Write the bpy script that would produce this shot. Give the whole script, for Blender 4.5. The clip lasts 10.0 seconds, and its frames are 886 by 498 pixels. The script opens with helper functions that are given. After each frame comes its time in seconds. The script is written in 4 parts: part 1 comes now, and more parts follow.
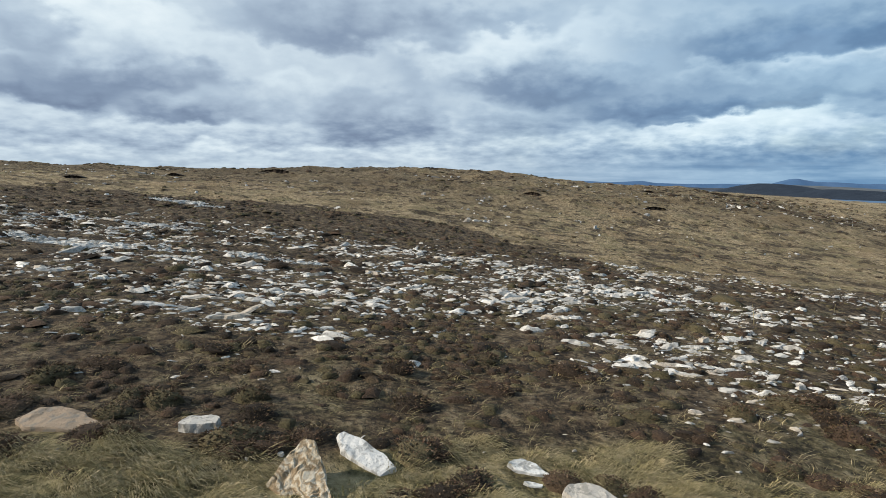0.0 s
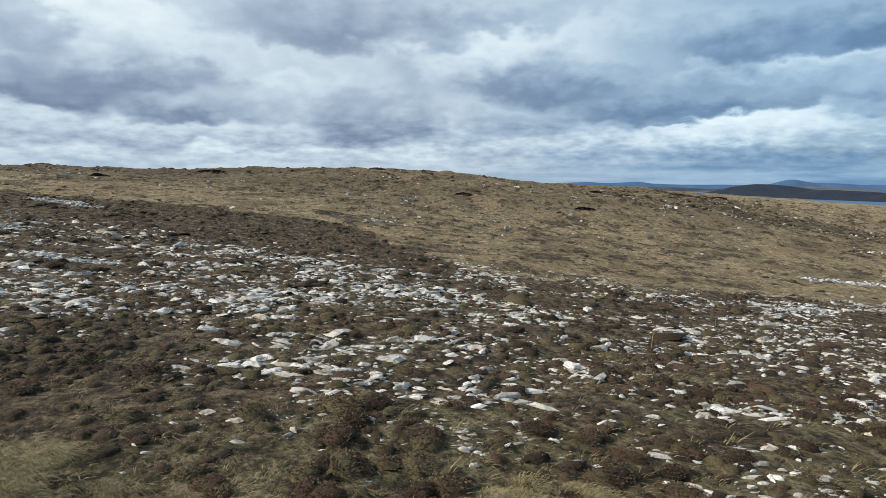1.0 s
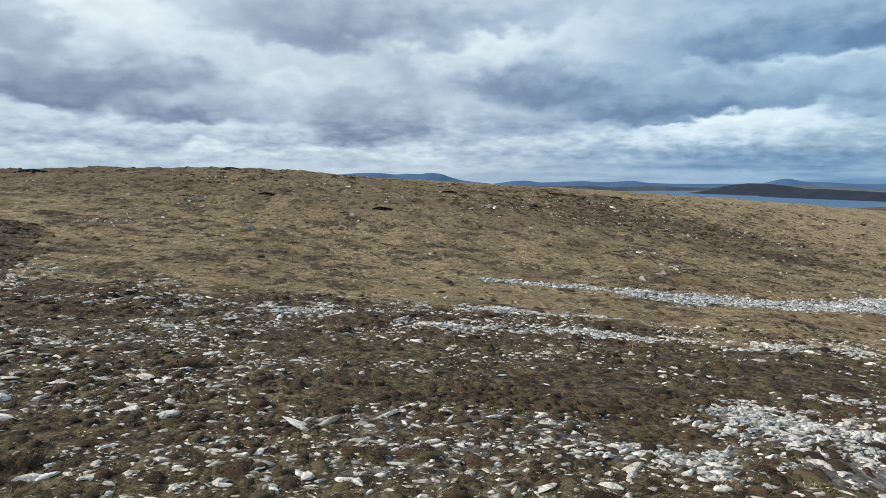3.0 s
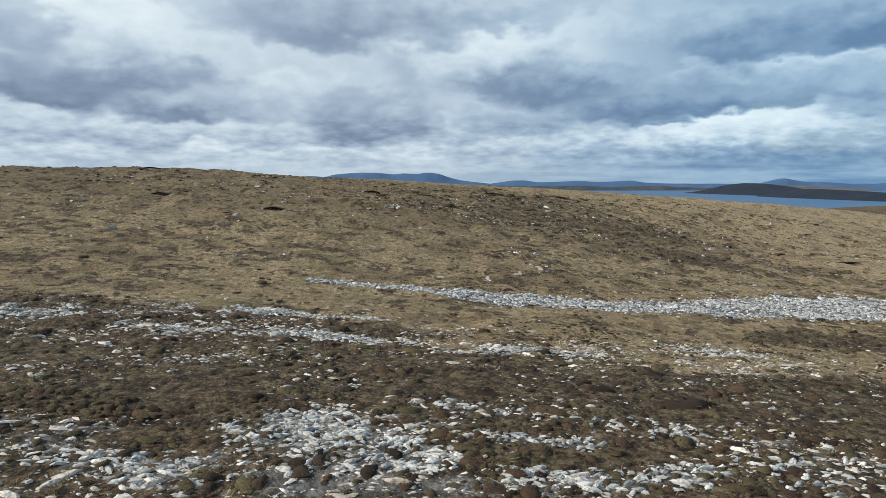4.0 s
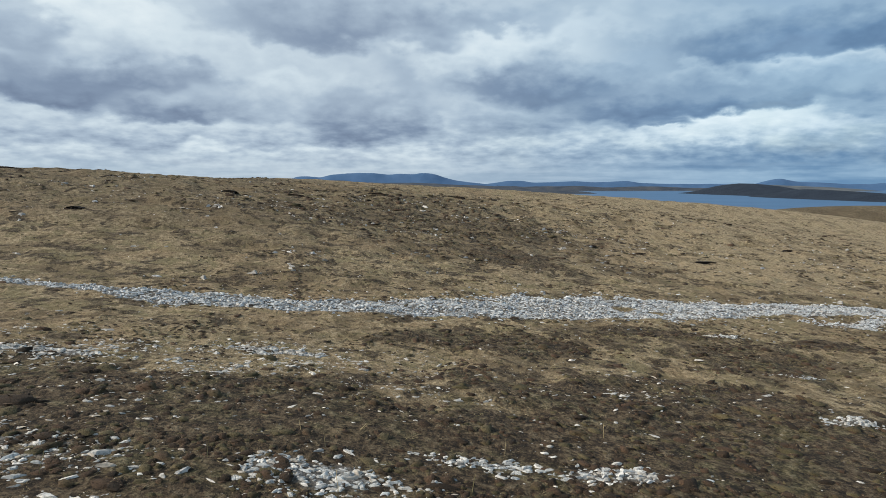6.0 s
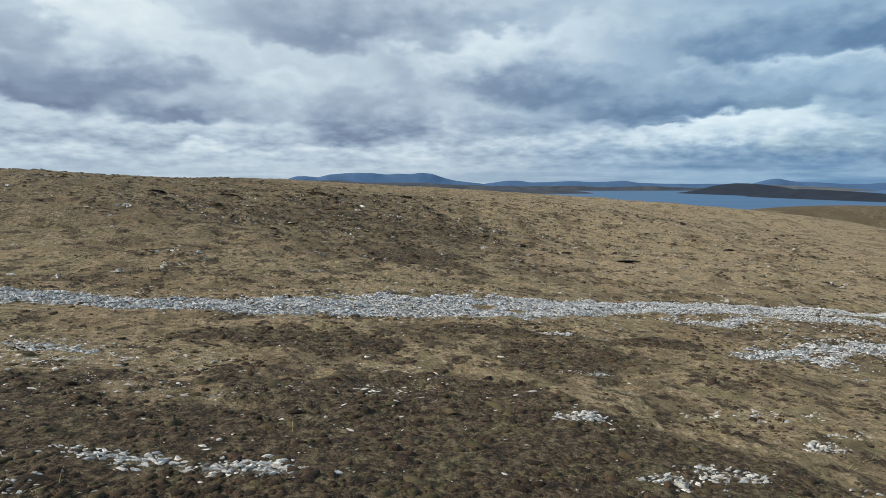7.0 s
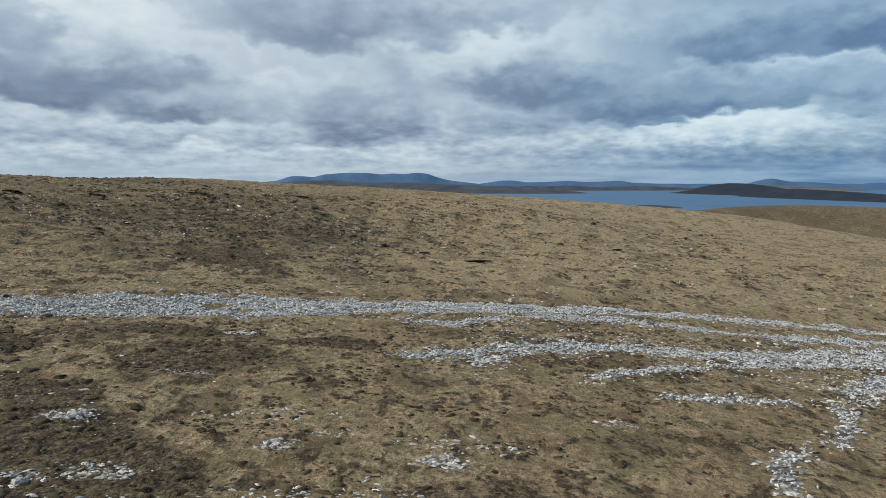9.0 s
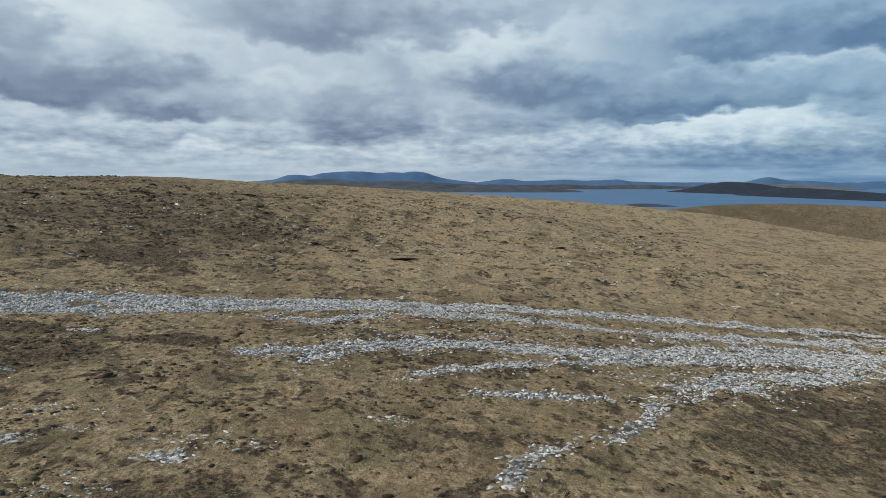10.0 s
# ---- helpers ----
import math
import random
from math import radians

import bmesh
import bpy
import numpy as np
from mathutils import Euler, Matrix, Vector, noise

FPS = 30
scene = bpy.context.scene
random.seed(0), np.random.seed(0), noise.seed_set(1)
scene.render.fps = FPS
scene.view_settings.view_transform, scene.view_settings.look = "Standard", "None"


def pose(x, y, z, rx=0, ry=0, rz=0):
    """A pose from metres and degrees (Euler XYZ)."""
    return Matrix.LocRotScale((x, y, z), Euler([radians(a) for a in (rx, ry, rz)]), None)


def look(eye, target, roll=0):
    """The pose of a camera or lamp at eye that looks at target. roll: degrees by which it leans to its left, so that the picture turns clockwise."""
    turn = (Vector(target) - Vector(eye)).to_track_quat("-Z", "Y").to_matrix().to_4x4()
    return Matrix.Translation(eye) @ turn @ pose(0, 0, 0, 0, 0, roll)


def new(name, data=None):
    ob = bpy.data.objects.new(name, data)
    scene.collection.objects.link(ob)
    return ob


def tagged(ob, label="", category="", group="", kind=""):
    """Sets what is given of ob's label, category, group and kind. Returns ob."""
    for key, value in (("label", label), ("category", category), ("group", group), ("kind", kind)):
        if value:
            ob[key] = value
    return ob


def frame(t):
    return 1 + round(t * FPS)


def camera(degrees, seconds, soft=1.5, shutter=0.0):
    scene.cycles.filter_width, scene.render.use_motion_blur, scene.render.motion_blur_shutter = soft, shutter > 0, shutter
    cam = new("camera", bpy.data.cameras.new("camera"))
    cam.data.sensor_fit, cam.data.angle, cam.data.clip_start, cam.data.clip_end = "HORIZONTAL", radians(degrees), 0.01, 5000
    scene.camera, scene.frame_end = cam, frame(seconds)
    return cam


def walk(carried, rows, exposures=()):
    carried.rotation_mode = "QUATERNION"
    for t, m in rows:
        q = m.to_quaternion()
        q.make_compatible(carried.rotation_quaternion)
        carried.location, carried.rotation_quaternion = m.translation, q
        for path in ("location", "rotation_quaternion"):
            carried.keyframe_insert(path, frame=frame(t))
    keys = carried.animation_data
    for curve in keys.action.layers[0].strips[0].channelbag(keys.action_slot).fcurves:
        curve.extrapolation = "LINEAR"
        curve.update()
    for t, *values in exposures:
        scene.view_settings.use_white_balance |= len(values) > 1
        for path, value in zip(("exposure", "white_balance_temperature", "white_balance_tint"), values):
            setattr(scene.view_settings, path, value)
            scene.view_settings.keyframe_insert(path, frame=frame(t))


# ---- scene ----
# A drone slides along a hillside of heath and stone runs.
cam = camera(72.0, 10.0, soft=0.8)

# seconds, place, tilt below the level, heading
PATH = [
    (0, 0.00, -0.44, 0.09, -6.10, -0.00),
    (0.5, 2.91, -0.37, 0.04, -6.04, -0.09),
    (1, 6.85, -0.33, 0.03, -6.03, -0.15),
    (1.5, 11.42, -0.41, 0.05, -6.05, -0.19),
    (2, 16.30, -0.55, 0.08, -6.07, -0.24),
    (2.5, 21.37, -0.49, 0.10, -6.09, -0.31),
    (4, 37.22, -0.19, 0.11, -6.13, -0.50),
    (4.5, 42.21, -0.04, 0.04, -6.10, -0.53),
    (5, 47.12, -0.02, 0.01, -6.09, -0.58),
    (5.5, 51.75, -0.13, 0.02, -6.09, -0.61),
    (7, 66.74, -0.84, -0.06, -6.11, -0.72),
    (7.5, 71.62, -0.94, -0.09, -6.10, -0.78),
    (8, 76.61, -1.05, -0.12, -6.09, -0.83),
    (8.5, 81.60, -1.21, -0.09, -6.09, -0.88),
    (9, 86.54, -1.42, -0.04, -6.12, -0.94),
    (9.5, 91.46, -1.60, -0.05, -6.16, -0.99),
    (10, 96.50, -1.78, -0.12, -6.24, -1.03),
]
walk(cam, [(t, pose(x, y, z, 90 + tilt, 0, head)) for t, x, y, z, tilt, head in PATH],
     exposures=[(0, 0.19), (2.5, 0.18), (5, 0.11), (7.5, 0.06), (10, -0.06)])

# smooth swells of the ground: centre, height, reach along x and y
BASE = (-2.79, -0.0645, -0.0074)
SWELLS = [
    (7.6, 124.3, 5.88, 22.2, 68.4),
    (67.1, 202.0, 13.75, 121.0, 24.6),
    (292.4, 287.6, 13.31, 163.8, 23.6),
    (33.4, 113.6, -4.04, 26.8, 24.0),
    (10.2, 42.8, -4.11, 27.3, 20.0),
    (91.8, 142.6, 5.73, 30.3, 19.9),
    (-35.1, 69.4, 2.27, 65.1, 49.3),
    (69.3, 323.3, -35.34, 78.7, 67.8),
    (256.3, 211.1, -11.72, 28.3, 19.9),
    (45.8, 114.5, 7.05, 20.0, 20.2),
    (9.7, 1.9, -1.66, 25.5, 20.0),
    (70.7, 46.3, -0.97, 20.0, 44.9),
    (-41.7, 218.3, -26.24, 39.9, 25.2),
    (172.2, 43.9, -4.97, 50.4, 44.2),
]
HUMMOCKS = [
    (0.0, 5.0, 0.14, 14.0, 9.0),
    (36.0, 66.0, 1.23, 14.0, 12.0),
    (5.0, 58.0, -0.33, 14.0, 14.0),
    (-11.0, 43.0, 0.76, 16.0, 12.0),
    (97.0, 84.0, -0.23, 22.0, 18.0),
    (62.0, 88.0, 0.40, 16.0, 16.0),
    (44.0, 16.0, 0.37, 9.0, 6.0),
    (61.0, 28.0, -0.35, 12.0, 8.0),
    (133.0, 124.0, -0.48, 30.0, 25.0),
    (-30.0, 75.0, 0.38, 25.0, 20.0),
]

# ---- world and sun ----
SUN_TO = Vector((-0.88, -0.12, 0.58)).normalized()


def node_kit(tree):
    """Short helpers that add and wire nodes in one tree."""
    def add(kind, **props):
        n = tree.nodes.new(kind)
        for key, value in props.items():
            if key == "operation":
                n.operation = value
            elif key == "blend_type":
                n.blend_type = value
            elif key == "data_type":
                n.data_type = value
        return n

    def plug(value, socket):
        if isinstance(value, bpy.types.NodeSocket):
            tree.links.new(value, socket)
        else:
            socket.default_value = value

    def calc(op, a, b=0.0, c=0.0, clamp=False):
        n = add("ShaderNodeMath", operation=op)
        n.use_clamp = clamp
        plug(a, n.inputs[0]), plug(b, n.inputs[1]), plug(c, n.inputs[2])
        return n.outputs[0]

    def noise_of(vector, scale, detail=4.0, rough=0.55, distortion=0.0):
        n = add("ShaderNodeTexNoise")
        if vector is not None:
            plug(vector, n.inputs["Vector"])
        n.inputs["Scale"].default_value = scale
        n.inputs["Detail"].default_value = detail
        n.inputs["Roughness"].default_value = rough
        n.inputs["Distortion"].default_value = distortion
        return n.outputs["Fac"]

    def ramp(fac, stops):
        n = add("ShaderNodeValToRGB")
        els = n.color_ramp.elements
        while len(els) < len(stops):
            els.new(0.5)
        for e, (p, c) in zip(els, stops):
            e.position, e.color = p, (*c, 1) if len(c) == 3 else c
        plug(fac, n.inputs["Fac"])
        return n.outputs["Color"]

    def mix(fac, a, b, blend="MIX"):
        n = add("ShaderNodeMix", data_type="RGBA", blend_type=blend)
        plug(fac, n.inputs[0])
        for value, i in ((a, 6), (b, 7)):
            plug(value if isinstance(value, bpy.types.NodeSocket) else (*value, 1), n.inputs[i])
        return n.outputs[2]

    def step(value, lo, hi):
        n = add("ShaderNodeMapRange")
        n.interpolation_type = "SMOOTHSTEP"
        plug(value, n.inputs[0])
        n.inputs[1].default_value, n.inputs[2].default_value = lo, hi
        return n.outputs[0]

    return add, plug, calc, noise_of, ramp, mix, step


# cloud masses, those by the horizon first: heading and height, half width and half height in degrees,
# lightness at the head and at the base, how dense
LOW_CLOUDS = [
    (-25.6, 1.2, 17.6, 1.0, 0.8, 0.7, 0.7), (30.0, 1.9, 9.2, 0.7, 0.4, 0.22, 0.8), (23.6, 3.1, 6.6, 0.8, 0.62, 0.42, 0.7),
    (14.7, 3.4, 7.4, 1.2, 0.78, 0.5, 0.85), (5.6, 3.3, 5.7, 1.1, 0.72, 0.55, 0.8), (25.3, 4.8, 7.5, 1.2, 1.05, 0.95, 0.95),
    (33.0, 3.8, 3.4, 1.0, 0.85, 0.6, 0.7), (-11.1, 2.8, 6.5, 0.9, 0.86, 0.66, 0.8), (-22.1, 2.4, 4.0, 0.8, 0.86, 0.52, 0.8),
    (-31.6, 2.4, 4.5, 0.8, 0.84, 0.6, 0.8), (-16.9, 4.5, 5.7, 1.3, 0.78, 0.55, 0.8), (-25.5, 4.2, 4.6, 1.5, 0.8, 0.42, 0.85),
    (-32.9, 4.4, 3.3, 1.5, 0.76, 0.45, 0.8), (0.8, 5.2, 3.1, 1.3, 0.8, 0.55, 0.8),
]
MIDDLE_CLOUDS = [
    (19.9, 5.3, 2.6, 0.5, 0.42, 0.3, 0.8), (-6.4, 6.2, 5.6, 2.6, 0.55, 0.18, 0.95), (-3.8, 6.5, 1.7, 1.0, 0.7, 0.45, 0.5),
    (6.6, 6.2, 5.1, 1.5, 0.62, 0.42, 0.8), (18.0, 7.3, 6.6, 1.7, 0.62, 0.18, 0.9), (28.6, 7.0, 6.9, 1.2, 0.55, 0.15, 0.9),
    (-21.9, 6.5, 5.8, 1.3, 0.62, 0.14, 0.92), (-32.0, 7.6, 5.9, 1.4, 0.5, 0.1, 0.92), (-32.6, 9.3, 3.3, 0.9, 0.85, 0.6, 0.8),
    (-17.2, 9.7, 6.6, 3.7, 0.8, 0.58, 0.85), (-14.4, 8.7, 3.8, 1.4, 0.94, 0.74, 0.5),
]
HIGH_CLOUDS = [
    (9.1, 10.1, 8.1, 2.5, 0.85, 0.2, 0.92), (2.9, 11.7, 6.2, 2.2, 1.0, 0.72, 0.85), (15.5, 11.8, 4.3, 2.1, 0.92, 0.6, 0.85),
    (23.4, 9.2, 5.7, 1.3, 0.68, 0.45, 0.8), (32.0, 8.7, 5.3, 1.1, 0.85, 0.5, 0.85), (-27.3, 9.1, 7.3, 1.7, 0.55, 0.2, 0.85),
    (-27.5, 12.5, 6.0, 2.6, 0.98, 0.72, 0.9), (21.0, 13.0, 6.7, 2.0, 0.72, 0.55, 0.7), (30.7, 11.6, 8.5, 1.7, 0.5, 0.16, 0.92),
    (-7.8, 14.4, 10.0, 2.3, 0.52, 0.26, 0.9), (3.9, 15.2, 7.1, 1.4, 0.7, 0.5, 0.6), (-33.5, 11.9, 2.8, 2.0, 0.6, 0.4, 0.7),
]


def make_world():
    world = bpy.data.worlds.new("sky")
    scene.world = world
    world.use_nodes = True
    tree = world.node_tree
    tree.nodes.clear()
    add, plug, calc, noise_of, ramp, mix, step = node_kit(tree)
    coord = add("ShaderNodeTexCoord").outputs["Generated"]
    sep = add("ShaderNodeSeparateXYZ")
    plug(coord, sep.inputs[0])
    x, y, z = sep.outputs
    # the clear sky that shows in the gaps
    clear = add("ShaderNodeTexSky")
    clear.sky_type, clear.sun_disc = "NISHITA", False
    clear.sun_elevation = math.asin(SUN_TO.z)
    clear.sun_rotation = math.atan2(SUN_TO.x, SUN_TO.y)
    blue = mix(1.0, clear.outputs[0], (0.13, 0.13, 0.13), "MULTIPLY")

    def shifted(up, squash):
        n = add("ShaderNodeCombineXYZ")
        plug(x, n.inputs[0]), plug(y, n.inputs[1])
        plug(calc("MULTIPLY", calc("ADD", z, up), squash), n.inputs[2])
        return n.outputs[0]

    def span(value, a, b, c, d):
        n = add("ShaderNodeMapRange")
        plug(value, n.inputs[0])
        for i, v in enumerate((a, b, c, d)):
            n.inputs[i + 1].default_value = v
        return n

    heap = noise_of(shifted(0.0, 1.9), 5.0, 3.0, 0.5)
    roll = noise_of(shifted(1.7, 1.9), 9.0, 3.0, 0.45)
    puff = noise_of(shifted(0.6, 1.8), 24.0, 4.0, 0.5)
    # uneven outlines, finer towards the horizon
    grow = span(z, 0.0, 0.2, 0.45, 1.0).outputs[0]
    wob_a = calc("ADD", calc("MULTIPLY", calc("SUBTRACT", roll, 0.5), 9.0), calc("MULTIPLY", calc("SUBTRACT", puff, 0.5), 3.6))
    wob_e = calc("ADD", calc("MULTIPLY", calc("SUBTRACT", roll, 0.5), -4.0), calc("MULTIPLY", calc("SUBTRACT", puff, 0.5), 3.2))
    head = calc("ADD", calc("MULTIPLY", calc("ARCTAN2", x, y), 57.2958), calc("MULTIPLY", wob_a, grow))
    high = calc("ADD", calc("MULTIPLY", calc("ARCSINE", z), 57.2958), calc("MULTIPLY", wob_e, grow))
    east = step(calc("ARCTAN2", x, y), -0.15, 0.6)
    value = calc("SUBTRACT", calc("ADD", 0.60, calc("MULTIPLY", calc("SUBTRACT", heap, 0.5), 0.6)), calc("MULTIPLY", east, 0.08))
    for a, e, wa, we, top, base, dense in LOW_CLOUDS + MIDDLE_CLOUDS + HIGH_CLOUDS:
        u = calc("MULTIPLY_ADD", head, 0.86 / wa, -0.86 * a / wa)
        v = calc("MULTIPLY_ADD", high, 0.86 / we, -0.86 * e / we)
        d = calc("MULTIPLY_ADD", v, v, calc("MULTIPLY", u, u))
        cover = span(d, 1.35, 0.35, 0.0, dense)
        cover.interpolation_type = "SMOOTHSTEP"
        tone = span(v, -0.7, 0.8, base * 0.85, top)
        value = calc("MULTIPLY_ADD", cover.outputs[0], calc("SUBTRACT", tone.outputs[0], value), value)
    fluff = calc("ADD", calc("MULTIPLY", calc("SUBTRACT", puff, 0.5), 0.20), calc("MULTIPLY", calc("SUBTRACT", roll, 0.5), 0.22))
    crumbs = calc("MULTIPLY", calc("SUBTRACT", noise_of(shifted(0.2, 3.2), 42.0, 4.0, 0.5), 0.5), calc("MULTIPLY", step(z, 0.15, 0.03), 0.75))
    value = calc("ADD", calc("ADD", value, fluff), calc("SUBTRACT", crumbs, calc("MULTIPLY", east, 0.06)))
    grey = ramp(value, [(0.0, (0.125, 0.170, 0.262)), (0.25, (0.215, 0.285, 0.395)), (0.52, (0.385, 0.480, 0.585)), (0.76, (0.585, 0.685, 0.755)), (1.0, (0.77, 0.85, 0.88))])
    bluish = ramp(value, [(0.0, (0.085, 0.160, 0.290)), (0.25, (0.150, 0.262, 0.415)), (0.52, (0.31, 0.45, 0.59)), (0.76, (0.55, 0.69, 0.79)), (1.0, (0.74, 0.86, 0.92))])
    cloud = mix(east, grey, bluish)
    # thin cloud lets the blue through, more so to the east
    gap = calc("MULTIPLY", step(noise_of(shifted(0.3, 2.5), 5.0, 5.0, 0.5), 0.48, 0.64), east)
    sky = mix(calc("MULTIPLY", gap, 0.25), cloud, blue)
    streak = noise_of(shifted(0.0, 16.0), 4.0, 4.0, 0.55)
    haze = mix(east, mix(step(streak, 0.4, 0.6), (0.36, 0.46, 0.56), (0.48, 0.57, 0.65)), mix(step(streak, 0.38, 0.62), (0.12, 0.245, 0.415), (0.26, 0.41, 0.57)))
    low = mix(calc("MULTIPLY", step(z, 0.065, 0.0), 0.85), sky, haze)
    back = add("ShaderNodeBackground")
    plug(low, back.inputs[0])
    back.inputs[1].default_value = 1.0
    out = add("ShaderNodeOutputWorld")
    tree.links.new(back.outputs[0], out.inputs[0])


make_world()
sun = new("sun", bpy.data.lights.new("sun", "SUN"))
sun.data.energy, sun.data.angle, sun.data.color = 4.8, radians(0.6), (1.0, 0.91, 0.78)
sun.matrix_world = look((0, 0, 60), (Vector((0, 0, 60)) - SUN_TO))


# ---- materials ----
def surface(name, rough=0.9):
    m = bpy.data.materials.new(name)
    m.use_nodes = True
    kit = node_kit(m.node_tree)
    shader = m.node_tree.nodes["Principled BSDF"]
    shader.inputs["Roughness"].default_value = rough
    shader.inputs["Specular IOR Level"].default_value = 0.25
    return m, shader, kit


def relief(kit, shader, height, strength, distance):
    add, plug = kit[0], kit[1]
    b = add("ShaderNodeBump")
    b.inputs["Strength"].default_value, b.inputs["Distance"].default_value = strength, distance
    plug(height, b.inputs["Height"])
    plug(b.outputs[0], shader.inputs["Normal"])


def attribute(kit, name):
    n = kit[0]("ShaderNodeAttribute")
    n.attribute_name = name
    return n.outputs["Fac"]


def ground_material():
    m, shader, kit = surface("moor_ground", 0.95)
    add, plug, calc, noise_of, ramp, mix, step = kit
    place = add("ShaderNodeNewGeometry").outputs["Position"]
    combed = add("ShaderNodeMapping")
    plug(place, combed.inputs["Vector"])
    combed.inputs["Scale"].default_value = (0.85, 0.62, 0.7)
    combed = combed.outputs[0]
    fine = noise_of(place, 10.0, 6.0, 0.68)
    clump = noise_of(place, 2.4, 5.0, 0.62, 0.4)
    fibre = noise_of(combed, 3.4, 6.0, 0.66)
    fleck = noise_of(combed, 1.15, 4.0, 0.60, 0.3)
    tick = noise_of(place, 7.0, 5.0, 0.72)
    drift = noise_of(place, 0.42, 6.0, 0.62, 0.8)
    wide = noise_of(combed, 0.11, 6.0, 0.6, 0.5)
    mid = noise_of(place, 1.1, 6.0, 0.66, 0.6)
    weave = calc("ADD", calc("MULTIPLY", fibre, 0.45), calc("ADD", calc("MULTIPLY", clump, 0.25), calc("MULTIPLY", fine, 0.30)))
    mottle = attribute(kit, "mottle")
    # straw grass with tan, olive and rusty drifts
    straw = ramp(weave, [(0.41, (0.075, 0.053, 0.030)), (0.462, (0.205, 0.154, 0.088)), (0.515, (0.312, 0.240, 0.142)), (0.585, (0.45, 0.362, 0.230))])
    straw = mix(calc("MULTIPLY", step(drift, 0.49, 0.60), 0.6), straw, (0.175, 0.152, 0.075))
    straw = mix(calc("MULTIPLY", step(wide, 0.48, 0.62), 0.35), straw, (0.245, 0.165, 0.093))
    # pale east slope: lighter straw with the sunlit brightness painted in
    straw = mix(calc("MULTIPLY", attribute(kit, "pale"), 0.5), straw, mix(step(clump, 0.4, 0.6), (0.285, 0.218, 0.130), (0.45, 0.355, 0.222)))
    # dark olive slopes: browner grass, with cloud shade put into its colour
    olive_shade = ramp(calc("ADD", calc("MULTIPLY", weave, 0.6), calc("MULTIPLY", noise_of(place, 0.06, 6.0, 0.62, 0.6), 0.4)), [(0.43, (0.038, 0.028, 0.017)), (0.5, (0.090, 0.068, 0.040)), (0.57, (0.165, 0.128, 0.080))])
    straw = mix(calc("MULTIPLY", attribute(kit, "olive_shade"), 0.85), straw, olive_shade)
    scrub = ramp(weave, [(0.43, (0.010, 0.007, 0.004)), (0.475, (0.036, 0.025, 0.015)), (0.525, (0.080, 0.057, 0.034)), (0.59, (0.18, 0.145, 0.10))])
    dark = calc("ADD", fleck, calc("SUBTRACT", calc("MULTIPLY", mottle, 0.10), calc("MULTIPLY", attribute(kit, "pale"), 0.025)))
    straw = mix(calc("MULTIPLY", step(calc("ADD", noise_of(combed, 0.30, 6.0, 0.66, 0.5), calc("MULTIPLY", mottle, 0.06)), 0.52, 0.60), 0.6), straw, (0.115, 0.084, 0.047))
    straw = mix(calc("MULTIPLY", step(dark, 0.555, 0.625), 0.85), straw, scrub)
    # heath, from dark brown to an olive carpet
    heath = ramp(weave, [(0.43, (0.014, 0.010, 0.006)), (0.475, (0.050, 0.034, 0.020)), (0.52, (0.100, 0.070, 0.041)), (0.585, (0.20, 0.155, 0.098))])
    carpet = ramp(weave, [(0.42, (0.024, 0.021, 0.010)), (0.475, (0.072, 0.060, 0.029)), (0.525, (0.140, 0.118, 0.061)), (0.59, (0.26, 0.218, 0.135))])
    o = calc("ADD", attribute(kit, "carpet"), calc("MULTIPLY", calc("SUBTRACT", drift, 0.5), 2.2))
    heath = mix(calc("MULTIPLY", step(calc("ADD", o, calc("MULTIPLY", calc("SUBTRACT", mid, 0.5), 1.2)), 0.30, 0.75), 0.9), heath, carpet)
    # pale blades among the heath, and the shade of hollows as near-black specks
    heath = mix(calc("MULTIPLY", step(tick, 0.545, 0.63), 0.75), heath, mix(step(mid, 0.4, 0.6), (0.125, 0.087, 0.052), (0.225, 0.178, 0.105)))
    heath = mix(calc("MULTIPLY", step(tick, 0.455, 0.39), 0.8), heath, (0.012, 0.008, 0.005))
    # gaps between tussocks, their shade painted as dark specks
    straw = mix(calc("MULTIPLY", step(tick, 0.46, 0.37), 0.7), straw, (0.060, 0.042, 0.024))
    soil = ramp(weave, [(0.41, (0.040, 0.036, 0.032)), (0.47, (0.105, 0.098, 0.090)), (0.53, (0.20, 0.195, 0.188)), (0.60, (0.34, 0.335, 0.325))])
    h = calc("ADD", attribute(kit, "heath"), calc("MULTIPLY", calc("SUBTRACT", drift, 0.5), 1.1))
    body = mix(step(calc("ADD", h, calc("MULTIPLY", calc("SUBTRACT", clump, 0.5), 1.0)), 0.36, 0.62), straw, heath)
    turf = ramp(weave, [(0.42, (0.045, 0.038, 0.016)), (0.47, (0.16, 0.135, 0.062)), (0.53, (0.32, 0.265, 0.14)), (0.60, (0.48, 0.40, 0.235))])
    turf = mix(calc("MULTIPLY", step(mid, 0.5, 0.6), 0.4), turf, (0.125, 0.120, 0.048))
    body = mix(attribute(kit, "turf"), body, turf)
    s = calc("ADD", attribute(kit, "stone"), calc("MULTIPLY", calc("SUBTRACT", clump, 0.5), 0.7))
    body = mix(calc("MULTIPLY", step(s, 0.35, 0.75), 0.85), body, soil)
    low = mix(step(wide, 0.35, 0.65), (0.045, 0.042, 0.034), (0.10, 0.085, 0.055))
    body = mix(attribute(kit, "lowland"), body, low)
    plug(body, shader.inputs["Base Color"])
    relief(kit, shader, calc("ADD", calc("MULTIPLY", clump, 1.0), calc("ADD", calc("MULTIPLY", fine, 0.5), calc("MULTIPLY", fibre, 0.4))), 1.0, 0.34)
    return m


